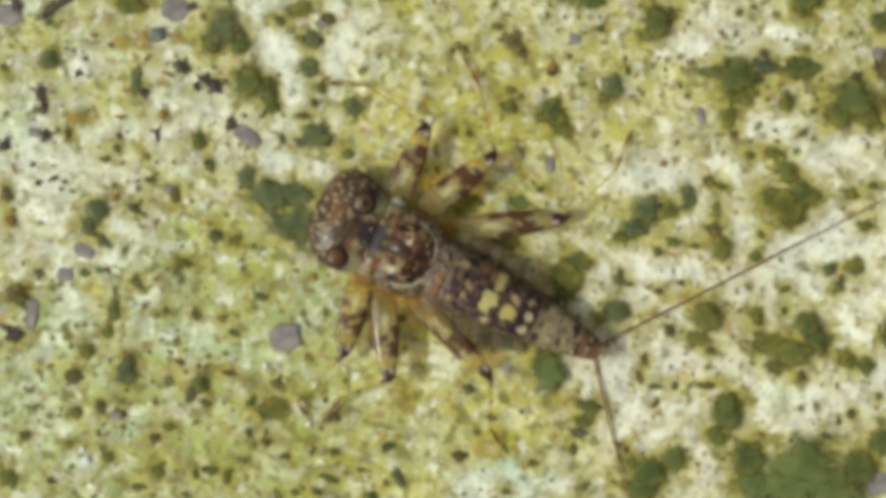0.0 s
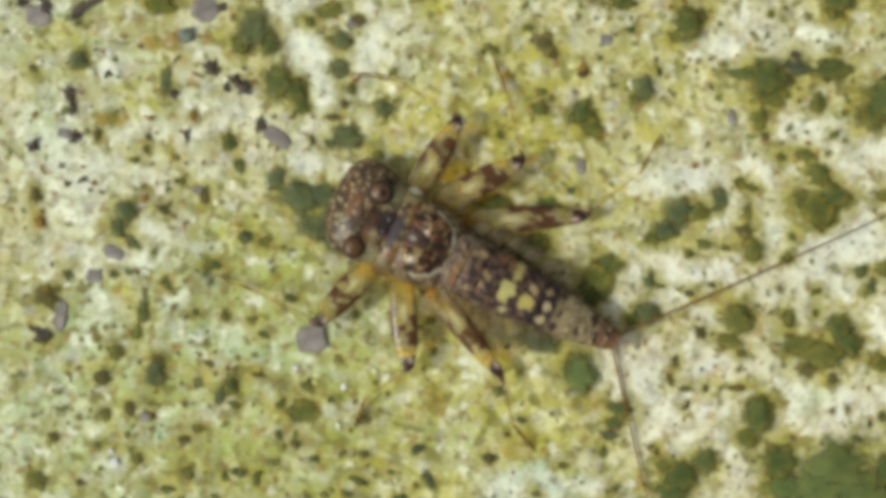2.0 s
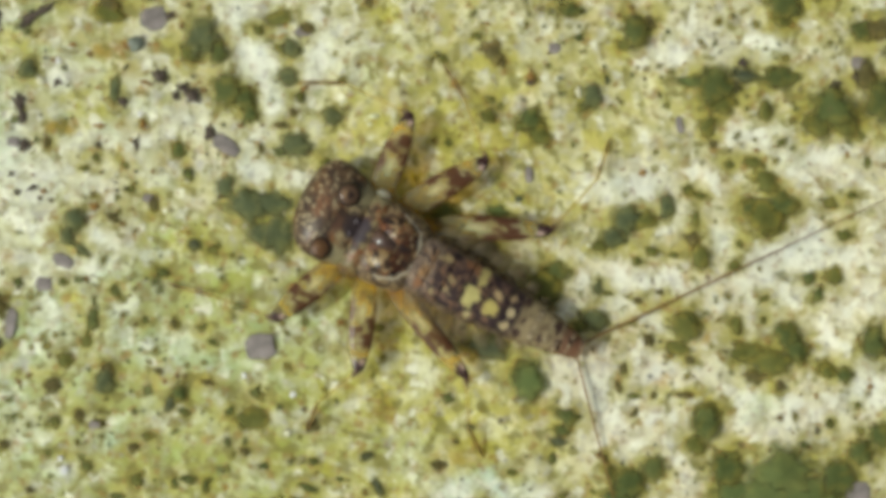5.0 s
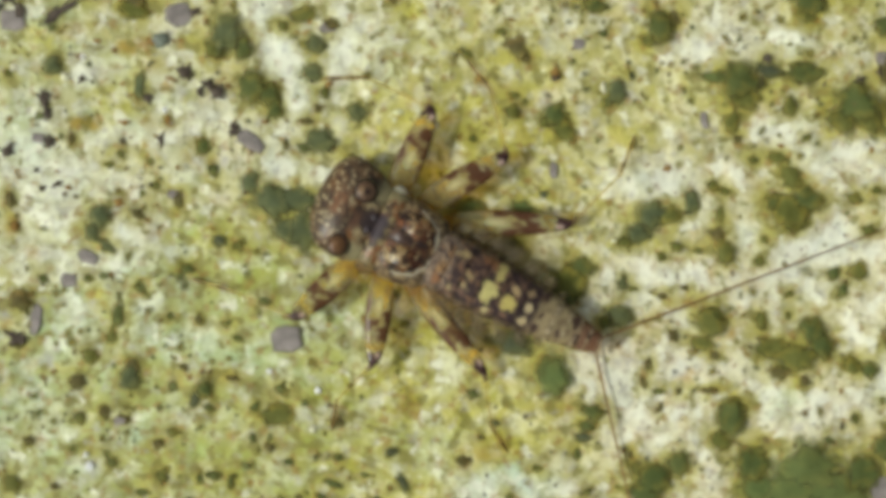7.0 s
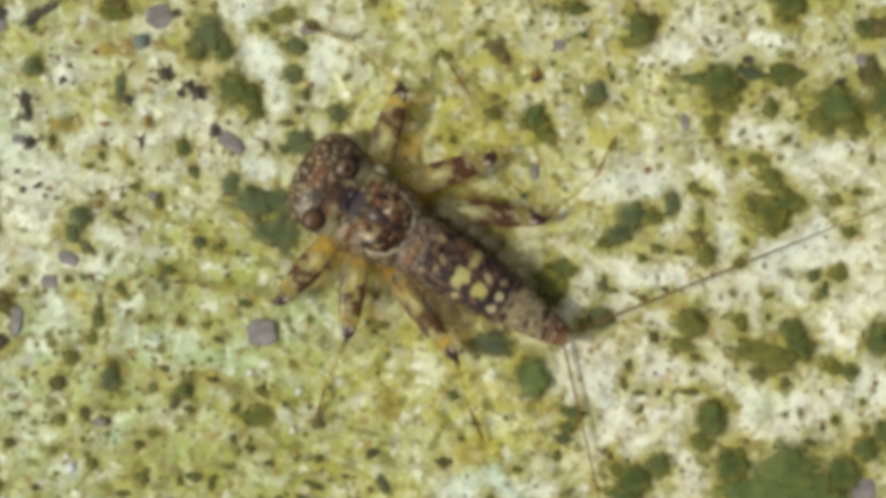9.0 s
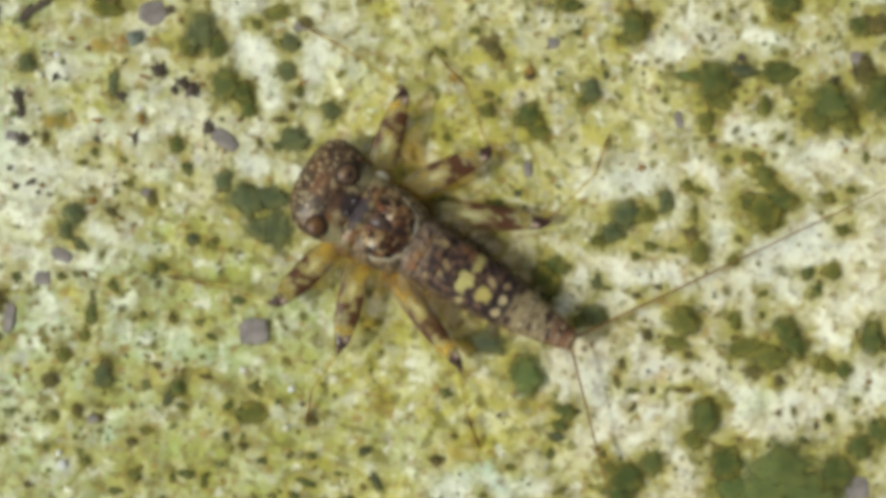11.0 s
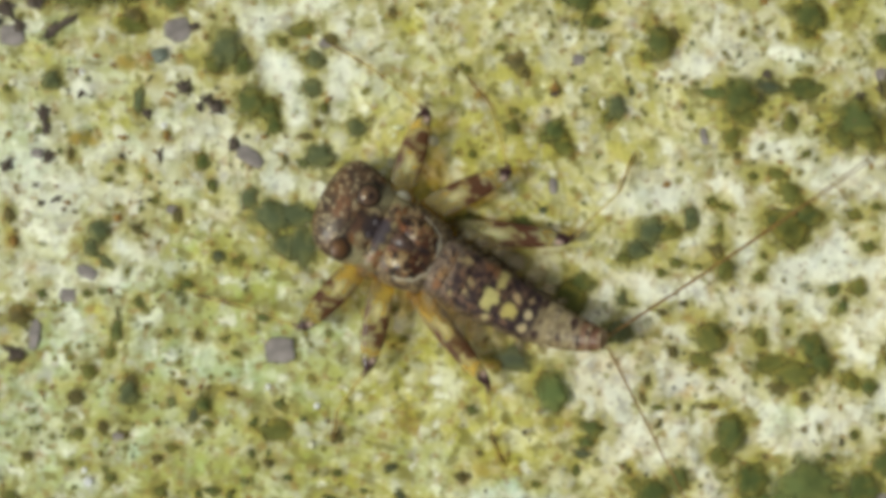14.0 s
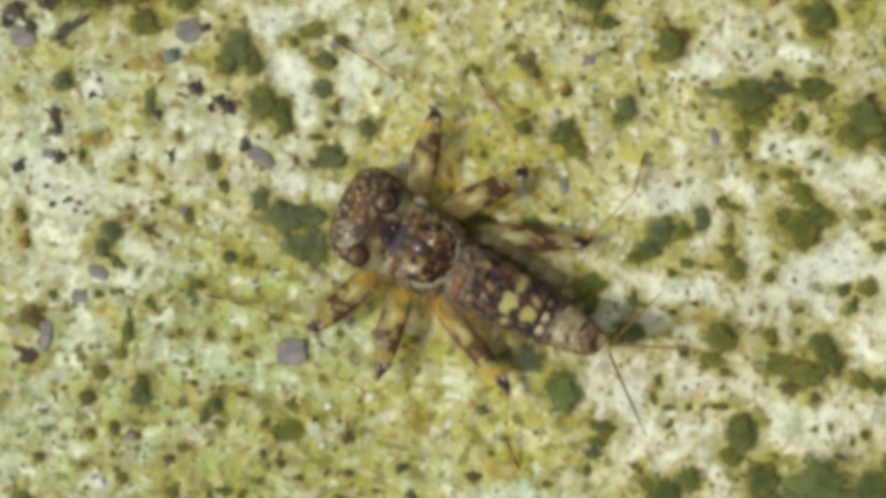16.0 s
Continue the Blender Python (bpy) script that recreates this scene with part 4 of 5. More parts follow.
# ---- how it moves ----
BEATS = [0.0, 0.5, 1.0, 1.2, 1.5, 2.0, 2.5, 3.0, 3.5, 4.0, 4.5, 7.0, 7.5, 8.0, 8.5, 11.0, 11.5, 12.0, 12.5, 13.0, 13.5, 14.0, 14.25, 14.5, 14.75, 15.0, 15.2, 15.5, 15.75, 16.0]
# time, place of the thorax, lean of the body's line below west-east
BODY = ((0, 708, 444, 27.0), (0.5, 711, 445, 26.0), (1, 717, 447, 26.0), (1.5, 678, 419, 28.0), (2, 685, 423, 26.8), (2.5, 703, 421, 29.0), (3, 712, 420, 28.4), (3.5, 704, 422, 27.4),
        (4, 714, 415, 29.4), (4.5, 718, 414, 28.9), (7, 704, 415, 28.1), (7.5, 682, 382, 31.5), (8, 687, 377, 31.4), (8.5, 692, 374, 32.5), (11, 714, 391, 31.3), (12.5, 714, 391, 31.2),
        (13, 716, 390, 31.3), (13.5, 714, 393, 30.1), (14, 709, 396, 29.2), (14.5, 720, 398, 29.2), (15, 720, 399, 27.3), (15.5, 724, 403, 28.2), (16, 721, 405, 28.2))


def keyed(rows, t, index):
    return float(np.interp(t, [r[0] for r in rows], [r[index] for r in rows]))


def body_pose(t):
    x, y, a = (keyed(BODY, t, i) for i in (1, 2, 3))
    p = at(CX + (x - CX) * LIFT, CY + (y - CY) * LIFT, 11.0)
    return pose(*p, 0, 0, 90 - a)


# time, turn to its right and lift of each hind plate against the one before
CURL = ((0, 0, 0), (8.5, 0, 1), (11, 0, 3.5), (13.5, 0.5, 4), (14, 3, 6), (14.5, 2.5, 9), (14.75, 4, 10), (15, 8, 11), (15.2, 6.5, 13.5), (15.5, 5, 17.5), (15.75, 3, 17), (16, 0.4, 14.5))


def curl(t, k):
    """Pose of the k-th back plate in the nymph's space."""
    turn, lift = radians(keyed(CURL, t, 1)), radians(keyed(CURL, t, 2))
    m = Matrix()
    for j in range(5, k + 1):
        hinge = Matrix.Translation((0, ABD[j][0] * B, 30 * B))
        m = m @ hinge @ Matrix.Rotation(turn, 4, "Z") @ Matrix.Rotation(-lift, 4, "X") @ hinge.inverted()
    return m


def bone(start, end, up=Vector((0, 0, 1))):
    """A pose at start whose y points to end and whose z is near up."""
    y = (end - start).normalized()
    x = y.cross(up).normalized()
    z = x.cross(y)
    m = Matrix((x, y, z)).transposed().to_4x4()
    m.translation = start
    return m


def drive_leg(pieces, hip, knees, tips, length, shin, foot):
    thigh, tibia, tarsus = pieces
    rows = ([], [], [])
    for t in BEATS:
        b = body_pose(t)
        h = b @ Vector((hip[0] * B, hip[1] * B, hip[2] * B))
        k = at(CX + (keyed(knees, t, 1) - CX) * 0.99, CY + (keyed(knees, t, 2) - CY) * 0.99, 40)
        flat = Vector((k.x - h.x, k.y - h.y, 0)).normalized()
        rise = 5 * U
        k.z = h.z + rise
        h = k - Vector((*(flat * math.sqrt((length * B) ** 2 - rise ** 2)).xy, rise))
        tip = at(keyed(tips, t, 1), keyed(tips, t, 2), 0)
        tip.z = (relief(keyed(tips, t, 1), keyed(tips, t, 2)) + 5) * U
        gap = tip - k
        d = min(gap.length, (shin + foot) * B * 0.998)
        l1, l2 = shin * B, foot * B
        along = (l1 * l1 - l2 * l2 + d * d) / (2 * d)
        off = math.sqrt(max(0.0, l1 * l1 - along * along))
        line = gap.normalized()
        lift = (Vector((0, 0, 1)) - line * line.z).normalized()
        side = line.cross(lift)
        ankle = k + line * along + (lift * 0.35 + side * 0.94).normalized() * min(off, l1 * 0.16)
        ankle.z = max(ankle.z, 8 * U)
        wf = bone(h, k)
        wt_ = bone(k, ankle)
        wa = bone(wt_ @ Vector((0, shin * B, 0)), tip)
        rows[0].append((t, b.inverted() @ wf))
        rows[1].append((t, wf.inverted() @ wt_))
        rows[2].append((t, wf.inverted() @ wa))
    for ob, r in zip((thigh, tibia, tarsus), rows):
        walk(ob, r)


def drive_tail(pieces, root, course):
    """course: time, bearing in degrees, turn from section to section, rise."""
    rows = [[] for _ in pieces]
    for t in BEATS:
        b = body_pose(t)
        bearing, bend, rise = (keyed(course, t, i) for i in (1, 2, 3))
        p = b @ curl(t, 10) @ Vector((root[0] * B, root[1] * B, root[2] * B))
        a, e = radians(bearing), radians(rise)
        w = bone(p, p + Vector((math.cos(a) * math.cos(e), math.sin(a) * math.cos(e), math.sin(e))))
        rows[0].append((t, b.inverted() @ w))
        place = Vector((0, 0, 0))
        for i in range(1, len(pieces)):
            last = radians(bend * (i - 1))
            place = place + Vector((-math.sin(last), math.cos(last), 0)) * TAIL_STEP * B
            rows[i].append((t, pose(*place, 0, 0, bend * i)))
    for ob, r in zip(pieces, rows):
        walk(ob, r)


# ---- build: growth, stone, crumbs ----


def north_west():
    tuft(393, 50, 32, 44, 10, 5)
    tuft(372, 78, 24, 20, 0, 1)
    tuft(424, 78, 17, 26)
    tuft(437, 145, 34, 36, 20)
    tuft(468, 158, 26, 24, 40)
    tuft(480, 185, 17, 24)
    tuft(85, 108, 20, 19, 0, 5)
    tuft(240, 145, 13, 32, 5, 5)
    tuft(562, 240, 32, 25, 0, 5)
    tuft(532, 252, 14, 10)
    tuft(625, 190, 20, 20, 0, 5)
    tuft(552, 70, 20, 19, 0, 5)
    tuft(532, 70, 12, 10, 0, 1)
    tuft(548, 120, 21, 20, 0, 5)
    tuft(568, 155, 12, 14, 0, 1)
    tuft(557, 182, 9, 10, 0, 2)
    tuft(530, 18, 32, 16, -10, 1)
    tuft(495, 38, 13, 11, 0, 1)
    tuft(353, 250, 15, 19)
    tuft(372, 292, 12, 16, 30)
    tuft(435, 315, 18, 26, 20, 5, 0.3)
    tuft(478, 350, 46, 34, 15, 5, 0.3)
    tuft(520, 345, 40, 28, 0, 5, 0.3)
    tuft(530, 400, 28, 46, 10, 5, 0.3)
    tuft(500, 400, 30, 24, 0, 5, 0.3)
    tuft(168, 372, 22, 24, 0, 5)
    tuft(156, 402, 16, 20, 0, 5)
    tuft(182, 425, 24, 10, 35, 5)
    tuft(380, 415, 18, 14, 0, 3)
    tuft(415, 425, 14, 10, 0, 1)
    tuft(230, 8, 30, 22, 0, 1)
    tuft(310, 345, 12, 17, 0, 2)
    tuft(238, 370, 15, 10, 20, 2)
    tuft(12, 345, 13, 16, 0, 2)
    tuft(8, 120, 10, 10, 0, 1)
    tuft(615, 272, 14, 12, 0, 1)
    tuft(535, 205, 18, 9, 0, 2)
    tuft(270, 318, 9, 8, 0, 1)
    tuft(260, 275, 10, 8, 0, 1)
    tuft(120, 235, 9, 10, 0, 2)
    tuft(500, 245, 7, 14, 0, 2)
    tuft(580, 35, 18, 14, 0, 2)
    tuft(173, -72, 95, 50, 0, 0, 0.3)
    tuft(80, -80, 50, 40)
    tuft(120, -58, 84, 40, 0, 0, 0.3)
    tuft(192, -60, 44, 40, 0, 1, 0.3)
    tuft(293, -48, 36, 32)
    tuft(232, -6, 26, 20, 0, 2)
    tuft(453, -72, 48, 30)
    tuft(690, -15, 10, 12, 0, 2)
    tuft(207, 262, 10, 9, 0, 1)
    tuft(187, 282, 12, 6, 0, 1)


def north_east():
    tuft(908, 75, 18, 26, -30, 2)
    tuft(925, 95, 10, 9, 0, 2)
    tuft(1160, 40, 30, 36, -15)
    tuft(1185, 25, 14, 16, 0, 2)
    tuft(1140, 65, 18, 12, 0, 1)
    tuft(1298, 135, 44, 38, 0, 0)
    tuft(1310, 165, 36, 24, 0, 1)
    tuft(1262, 128, 36, 14, 0, 4, 0.2)
    tuft(1415, 122, 40, 22, 0, 0)
    tuft(1355, 118, 32, 14, 0, 3)
    tuft(1288, 210, 18, 26, 15, 1)
    tuft(1505, 175, 44, 44, 0, 0)
    tuft(1508, 176, 30, 28, 0, 2, 0.75)
    tuft(1480, 205, 34, 26, 0, 1)
    tuft(1530, 205, 30, 24, 0, 1)
    tuft(1424, -7, 34, 33, -10, 0)
    tuft(1434, -5, 22, 22, 0, 2)
    tuft(1420, 22, 22, 14, 0, 1)
    tuft(1560, 40, 24, 22, 0, 0)
    tuft(1568, 120, 24, 30, 0, 2)
    tuft(1045, 2, 26, 16)
    tuft(1085, 155, 24, 24, 0, 5)
    tuft(1070, 172, 12, 10, 0, 1)
    tuft(1112, 125, 7, 10, 0, 3)
    tuft(900, 190, 20, 15, 0, 1)
    tuft(905, 160, 13, 9, 0, 1)
    tuft(880, 46, 13, 9, 0, 1)
    tuft(975, 195, 28, 24, 0, 0)
    tuft(990, 222, 24, 20, 30, 1)
    tuft(958, 208, 14, 12, 0, 1)
    tuft(1062, 50, 11, 8, 0, 0)
    tuft(1390, 180, 17, 20, 0, 1)
    tuft(1422, 235, 16, 8, -30, 1)
    tuft(1368, 270, 20, 14, 0, 1)
    tuft(1392, 305, 26, 24, -25, 1)
    tuft(1385, 365, 42, 34, 0, 1)
    tuft(1420, 345, 30, 26, 0, 0)
    tuft(1365, 350, 22, 22, 0, 0)
    tuft(1400, 388, 30, 14, 0, 1)
    tuft(1145, 375, 26, 36, 15, 5)
    tuft(1175, 375, 28, 18, -15, 1)
    tuft(1120, 405, 24, 20, 0, 5)
    tuft(1098, 420, 20, 12, 0, 1)
    tuft(1215, 350, 17, 24, 0, 5)
    tuft(1255, 320, 14, 14, 0, 1)
    tuft(1275, 330, 12, 8, 0, 1)
    tuft(1268, 370, 10, 16, 0, 1)
    tuft(1262, 405, 20, 14, 0, 2)
    tuft(1275, 440, 22, 24, 0, 1)
    tuft(1328, 275, 13, 8, 0, 1)
    tuft(1300, 238, 9, 9, 0, 2)
    tuft(1190, 428, 16, 12, 0, 1)
    tuft(1163, 445, 11, 12, 0, 1)
    tuft(1230, 435, 12, 7, 0, 1)
    tuft(822, 360, 32, 22, 0, 0, 0.25)
    tuft(918, 358, 24, 14, 0, 4, 0.25)
    tuft(896, 425, 26, 18, 0, 0, 0.25)
    tuft(955, 335, 9, 8, 0, 3)
    tuft(1505, 342, 22, 12, 0, 1)
    tuft(1530, 400, 18, 13, 0, 1)
    tuft(1545, 330, 12, 8, 0, 1)
    tuft(830, 236, 12, 8, 0, 1)
    tuft(1345, 415, 9, 10, 0, 1)
    tuft(823, -82, 70, 30, 0, 0, 0.3)
    tuft(975, -72, 60, 34, 15, 0, 0.3)
    tuft(1018, -40, 34, 30)
    tuft(905, -72, 26, 14, 0, 2)
    tuft(1495, -66, 26, 30, 0, 3)
    tuft(1518, -62, 22, 26, 0, 2)
    tuft(1590, 36, 26, 22, 0, 2)
    tuft(1622, -98, 20, 26)
    tuft(1309, -88, 15, 13, 0, 1)
    tuft(1425, -82, 12, 12, 0, 1)
    crumb(1398, -60, 12, 15, 20, BROWN, "algae_crumb", "rust-brown crumb of dead algae on the stone")
    crumb(1347, -34, 9, 10, 0, BROWN, "algae_crumb", "rust-brown crumb of dead algae on the stone")
    tuft(1255, -84, 44, 28, 0, 2, 0.15)
    tuft(820, 88, 12, 11, 0, 1)
    tuft(1592, 165, 34, 44, 0, 0)


def south_west():
    tuft(30, 522, 24, 22, 0, 2)
    tuft(202, 550, 13, 34, 6)
    tuft(190, 585, 12, 18, 15, 1)
    tuft(150, 483, 12, 10)
    tuft(70, 483, 12, 11)
    tuft(242, 500, 17, 10, 0, 0)
    tuft(130, 668, 18, 17, 0, 2)
    tuft(222, 660, 22, 26, 0, 5)
    tuft(228, 638, 16, 14, 0, 2)
    tuft(152, 622, 16, 17, 0, 1)
    tuft(355, 682, 18, 18, 0, 0)
    tuft(338, 698, 12, 22, 25, 3)
    tuft(362, 712, 16, 8, 15, 0)
    tuft(178, 718, 15, 14, 0, 2)
    tuft(213, 732, 12, 10, 0, 2)
    tuft(298, 755, 16, 10, 0, 1)
    tuft(272, 775, 13, 10, 0, 2)
    tuft(490, 678, 15, 10, 0, 0)
    tuft(445, 710, 15, 9, -30, 0)
    tuft(470, 782, 11, 10, 0, 2)
    tuft(480, 725, 40, 24, 0, 1, 0.2)
    tuft(325, 465, 16, 11, 0, 0)
    tuft(190, 808, 14, 12, -30, 0)
    tuft(280, 832, 14, 15, 0, 1)
    tuft(372, 832, 18, 9, 0, 0)
    tuft(402, 842, 9, 16, 0, 0)
    tuft(346, 838, 8, 14, 0, 0)
    tuft(592, 800, 11, 10, 0, 0)
    tuft(640, 832, 9, 7, 0, 0)
    tuft(688, 790, 20, 8, -25, 3)
    tuft(706, 845, 10, 24, -25, 3)
    tuft(15, 845, 20, 18, 0, 1)
    tuft(655, 880, 18, 12, 0, 0)
    tuft(345, 555, 7, 12, 0, 2)
    tuft(295, 550, 8, 9, 0, 0)
    tuft(415, 590, 14, 8, 20, 0)
    tuft(395, 565, 10, 8, 0, 1)
    tuft(460, 525, 16, 9, 0, 4)
    tuft(135, 730, 14, 16, 0, 1)
    tuft(45, 770, 14, 12, 0, 2)
    tuft(25, 600, 14, 10, 0, 2)
    tuft(505, 808, 12, 8, 0, 0)
    tuft(440, 765, 9, 10, 0, 0)
    tuft(320, 640, 12, 8, 0, 2)
    tuft(405, 660, 18, 8, 0, 2)
    tuft(245, 862, 18, 8, 0, 0)
    tuft(90, 850, 12, 9, 0, 2)
    tuft(560, 870, 12, 9, 0, 0)
    tuft(590, 737, 16, 14, 0, 2)
    tuft(582, 847, 20, 8, 20, 0)


def south_east():
    tuft(970, 662, 36, 42, 0, 4, 0.4)
    tuft(962, 645, 24, 26, 0, 0)
    # algae cushion, drawn larger and darker to include the nymph's shade beside it
    tuft(899, 598, 44, 27, 8, 3, 0.25)
    tuft(830, 688, 13, 13, 0, 0)
    tuft(810, 808, 14, 13, 0, 2)
    tuft(870, 740, 10, 6, 15, 3)
    tuft(845, 765, 8, 5, 0, 2)
    tuft(1090, 550, 30, 22, 10, 5)
    tuft(1062, 560, 16, 14, 0, 1)
    tuft(1095, 493, 13, 16, 0, 5)
    tuft(1113, 503, 11, 7, 0, 1)
    tuft(1000, 490, 34, 36, 0, 1, 0.3)
    tuft(1020, 466, 26, 20, 0, 0, 0.3)
    tuft(985, 520, 28, 24, 0, 0, 0.3)
    tuft(1245, 562, 35, 30, 0, 1)
    tuft(1255, 550, 22, 18, 0, 0)
    tuft(1235, 600, 26, 16, 0, 1)
    tuft(1258, 620, 12, 8, 0, 2)
    tuft(1428, 575, 28, 28, 0, 0)
    tuft(1445, 605, 30, 26, 0, 0)
    tuft(1398, 625, 44, 30, 0, 1)
    tuft(1358, 608, 38, 22, 0, 1)
    tuft(1340, 558, 14, 20, 0, 1)
    tuft(1370, 650, 24, 14, 0, 2)
    tuft(1418, 665, 14, 12, 0, 2)
    tuft(1530, 645, 18, 18, 0, 0)
    tuft(1500, 638, 18, 16, 0, 1)
    tuft(1468, 475, 13, 16, 20, 0)
    tuft(1485, 505, 11, 20, 25, 0)
    tuft(1512, 473, 20, 18, 0, 1)
    tuft(1285, 735, 32, 40, 0, 0)
    tuft(1290, 712, 24, 18, 0, 1)
    tuft(1265, 770, 22, 18, 0, 1)
    tuft(1335, 790, 18, 13, 0, 1)
    tuft(1192, 812, 26, 24, 0, 0)
    tuft(1150, 838, 42, 30, -20, 0)
    tuft(1130, 865, 36, 26, 0, 0)
    tuft(1118, 820, 16, 12, 0, 1)
    tuft(1425, 820, 72, 52, 0, 4, 0.25)
    tuft(1470, 862, 70, 50, 0, 4, 0.25)
    tuft(1385, 862, 60, 46, 0, 4, 0.25)
    tuft(1320, 815, 38, 34, 0, 0, 0.3)
    tuft(1335, 860, 40, 30, 0, 4, 0.3)
    tuft(1520, 830, 40, 44, 0, 0, 0.3)
    tuft(1558, 785, 26, 28, 0, 0)
    tuft(1580, 591, 28, 36, 0, 0)
    tuft(1596, 755, 26, 30, 0, 0)
    tuft(1042, 722, 24, 18, 20, 0)
    tuft(1030, 745, 20, 12, 10, 0)
    tuft(1025, 765, 22, 9, 0, 3)
    tuft(1015, 795, 9, 14, 0, 0)
    tuft(1108, 795, 8, 8, 0, 2)
    tuft(1160, 716, 10, 6, -30, 2)
    tuft(1248, 682, 20, 7, 0, 2)
    tuft(1140, 635, 9, 14, 0, 2)
    tuft(1335, 452, 12, 14, 0, 1)
    tuft(1390, 512, 16, 7, -35, 1)
    tuft(1388, 550, 7, 10, 0, 1)
    tuft(1033, 862, 9, 9, 0, 1)
    tuft(895, 870, 12, 7, 0, 1)
    tuft(945, 820, 14, 8, 0, 1)
    tuft(1460, 770, 12, 8, 0, 0)
    tuft(1555, 700, 8, 9, 0, 1)
    tuft(1132, 668, 8, 16, -20, 2)
    tuft(1160, 684, 16, 6, 0, 1)
    tuft(1195, 683, 8, 8, 0, 2)
    tuft(1505, 733, 9, 10, 0, 1)
    tuft(1185, 585, 14, 12, 0, 2)
    tuft(1205, 500, 10, 7, 0, 2)
    tuft(1165, 515, 12, 8, 0, 2)


north_west()
north_east()
south_west()
south_east()
stone()

flake(310, 18, 27, 22, 10)
flake(16, 26, 24, 20, 0)
flake(574, 40, 16, 9, 10)
flake(62, 235, 13, 9, -10)
flake(438, 242, 28, 15, -35)
flake(56, 555, 11, 30, -8)
loose_flake = flake(505, 598, 29, 25, 6)
flake(116, 487, 15, 13, 0)
flake(1018, 70, 12, 11, 0)
flake(973, 293, 8, 15, 0)
flake(300, 335, 12, 9, 0)
flake(1555, 855, 26, 22, 10)
flake(1556, 95, 14, 12, 0)
flake(1240, 205, 7, 17, 10)
flake(205, 735, 12, 7, 0)
flake(150, 445, 20, 12, -20)

crumb(72, 165, 9, 20)
crumb(78, 190, 7, 9)
crumb(320, 118, 14, 11, 30)
crumb(300, 132, 16, 6, 25, BROWN, "detritus_crumb", "reddish brown crumb of detritus on the stone")
crumb(362, 140, 12, 9)
crumb(380, 155, 12, 12, 40)
crumb(348, 152, 7, 7)
crumb(82, 240, 9, 9)
crumb(8, 257, 11, 11)
crumb(279, 240, 5, 14)
crumb(408, 220, 9, 9)
crumb(338, 12, 7, 7)
crumb(91, 18, 34, 7, -35)
crumb(2, -20, 16, 12)
crumb(-14, 4, 9, 12)
crumb(30, 8, 12, 8, 30)
crumb(58, -30, 14, 10)
crumb(139, 130, 7, 6)
crumb(67, 324, 6, 5)
crumb(95, 316, 8, 4, -20)
crumb(58, 292, 5, 5)
crumb(256, 163, 8, 9, 20)
crumb(1353, 96, 9, 7)
crumb(1340, 140, 8, 8)
crumb(1513, 135, 8, 9)
crumb(1552, 120, 9, 9)
crumb(20, 588, 13, 10)
crumb(215, 208, 12, 6, 0, BROWN, "detritus_crumb", "orange-brown crumb of detritus on the stone")
crumb(290, 205, 7, 10, 0, BROWN, "detritus_crumb", "orange-brown crumb of detritus on the stone")
crumb(262, 66, 12, 8, 20, BROWN, "detritus_crumb", "orange-brown crumb of detritus on the stone")
crumb(205, 350, 10, 9, 0, BROWN, "detritus_crumb", "orange-brown crumb of detritus on the stone")
crumb(640, 555, 10, 8, 0, BROWN, "detritus_crumb", "orange-brown crumb of detritus on the stone")
crumb(575, 140, 7, 14, 30, BROWN, "detritus_crumb", "orange-brown crumb of detritus on the stone")
crumb(975, 120, 10, 14, 0, BROWN, "detritus_crumb", "orange-brown crumb of detritus on the stone")
crumb(975, 130, 9, 5)
crumb(1175, 290, 8, 8, 0, BROWN, "detritus_crumb", "orange-brown crumb of detritus on the stone")
crumb(1095, 790, 7, 7, 0, BROWN, "detritus_crumb", "orange-brown crumb of detritus on the stone")
crumb(20, 390, 10, 12, 0, BROWN, "detritus_crumb", "orange-brown crumb of detritus on the stone")

crumb(278, 62, 15, 14, 0, BEAD, "glassy_bead", "round grey-green glassy bead on the stone", "mineral grain")
# the grain at (270, 60) stands for the white glint on the bead
for gx_, gy_, gr in ((285, 186, 5), (141, 92, 5), (470, 648, 5), (556, 682, 6), (152, 815, 8), (270, 60, 5), (145, 795, 5)):
    crumb(gx_, gy_, gr, gr, 0, QUARTZ, "quartz_grain", "small glassy white quartz grain on the stone", "mineral grain")


def quiet(x, y):
    """Few specks on the smooth yellow film south of the body."""
    return 0.25 if 700 < x < 1010 and 630 < y < 900 else 1.0


def sandy(x, y):
    return quiet(x, y) * (0.4 + 0.6 * min(1.0, max(0.0, (1 - abs(x - 180) / 330) * (1 - abs(y - 230) / 330) * 1.6) + max(0.0, (1 - abs(x - 1250) / 420) * (1 - abs(y - 580) / 420))))


def north_western(x, y):
    return 0.05 + 0.95 * max(0.0, (1 - abs(x - 180) / 420) * (1 - abs(y - 200) / 330))


def mossy(x, y):
    return quiet(x, y) * (0.17 + 0.83 * min(1.0, max(0.0, (1 - abs(x - 280) / 480) * (1 - abs(y - 680) / 380) * 2)))


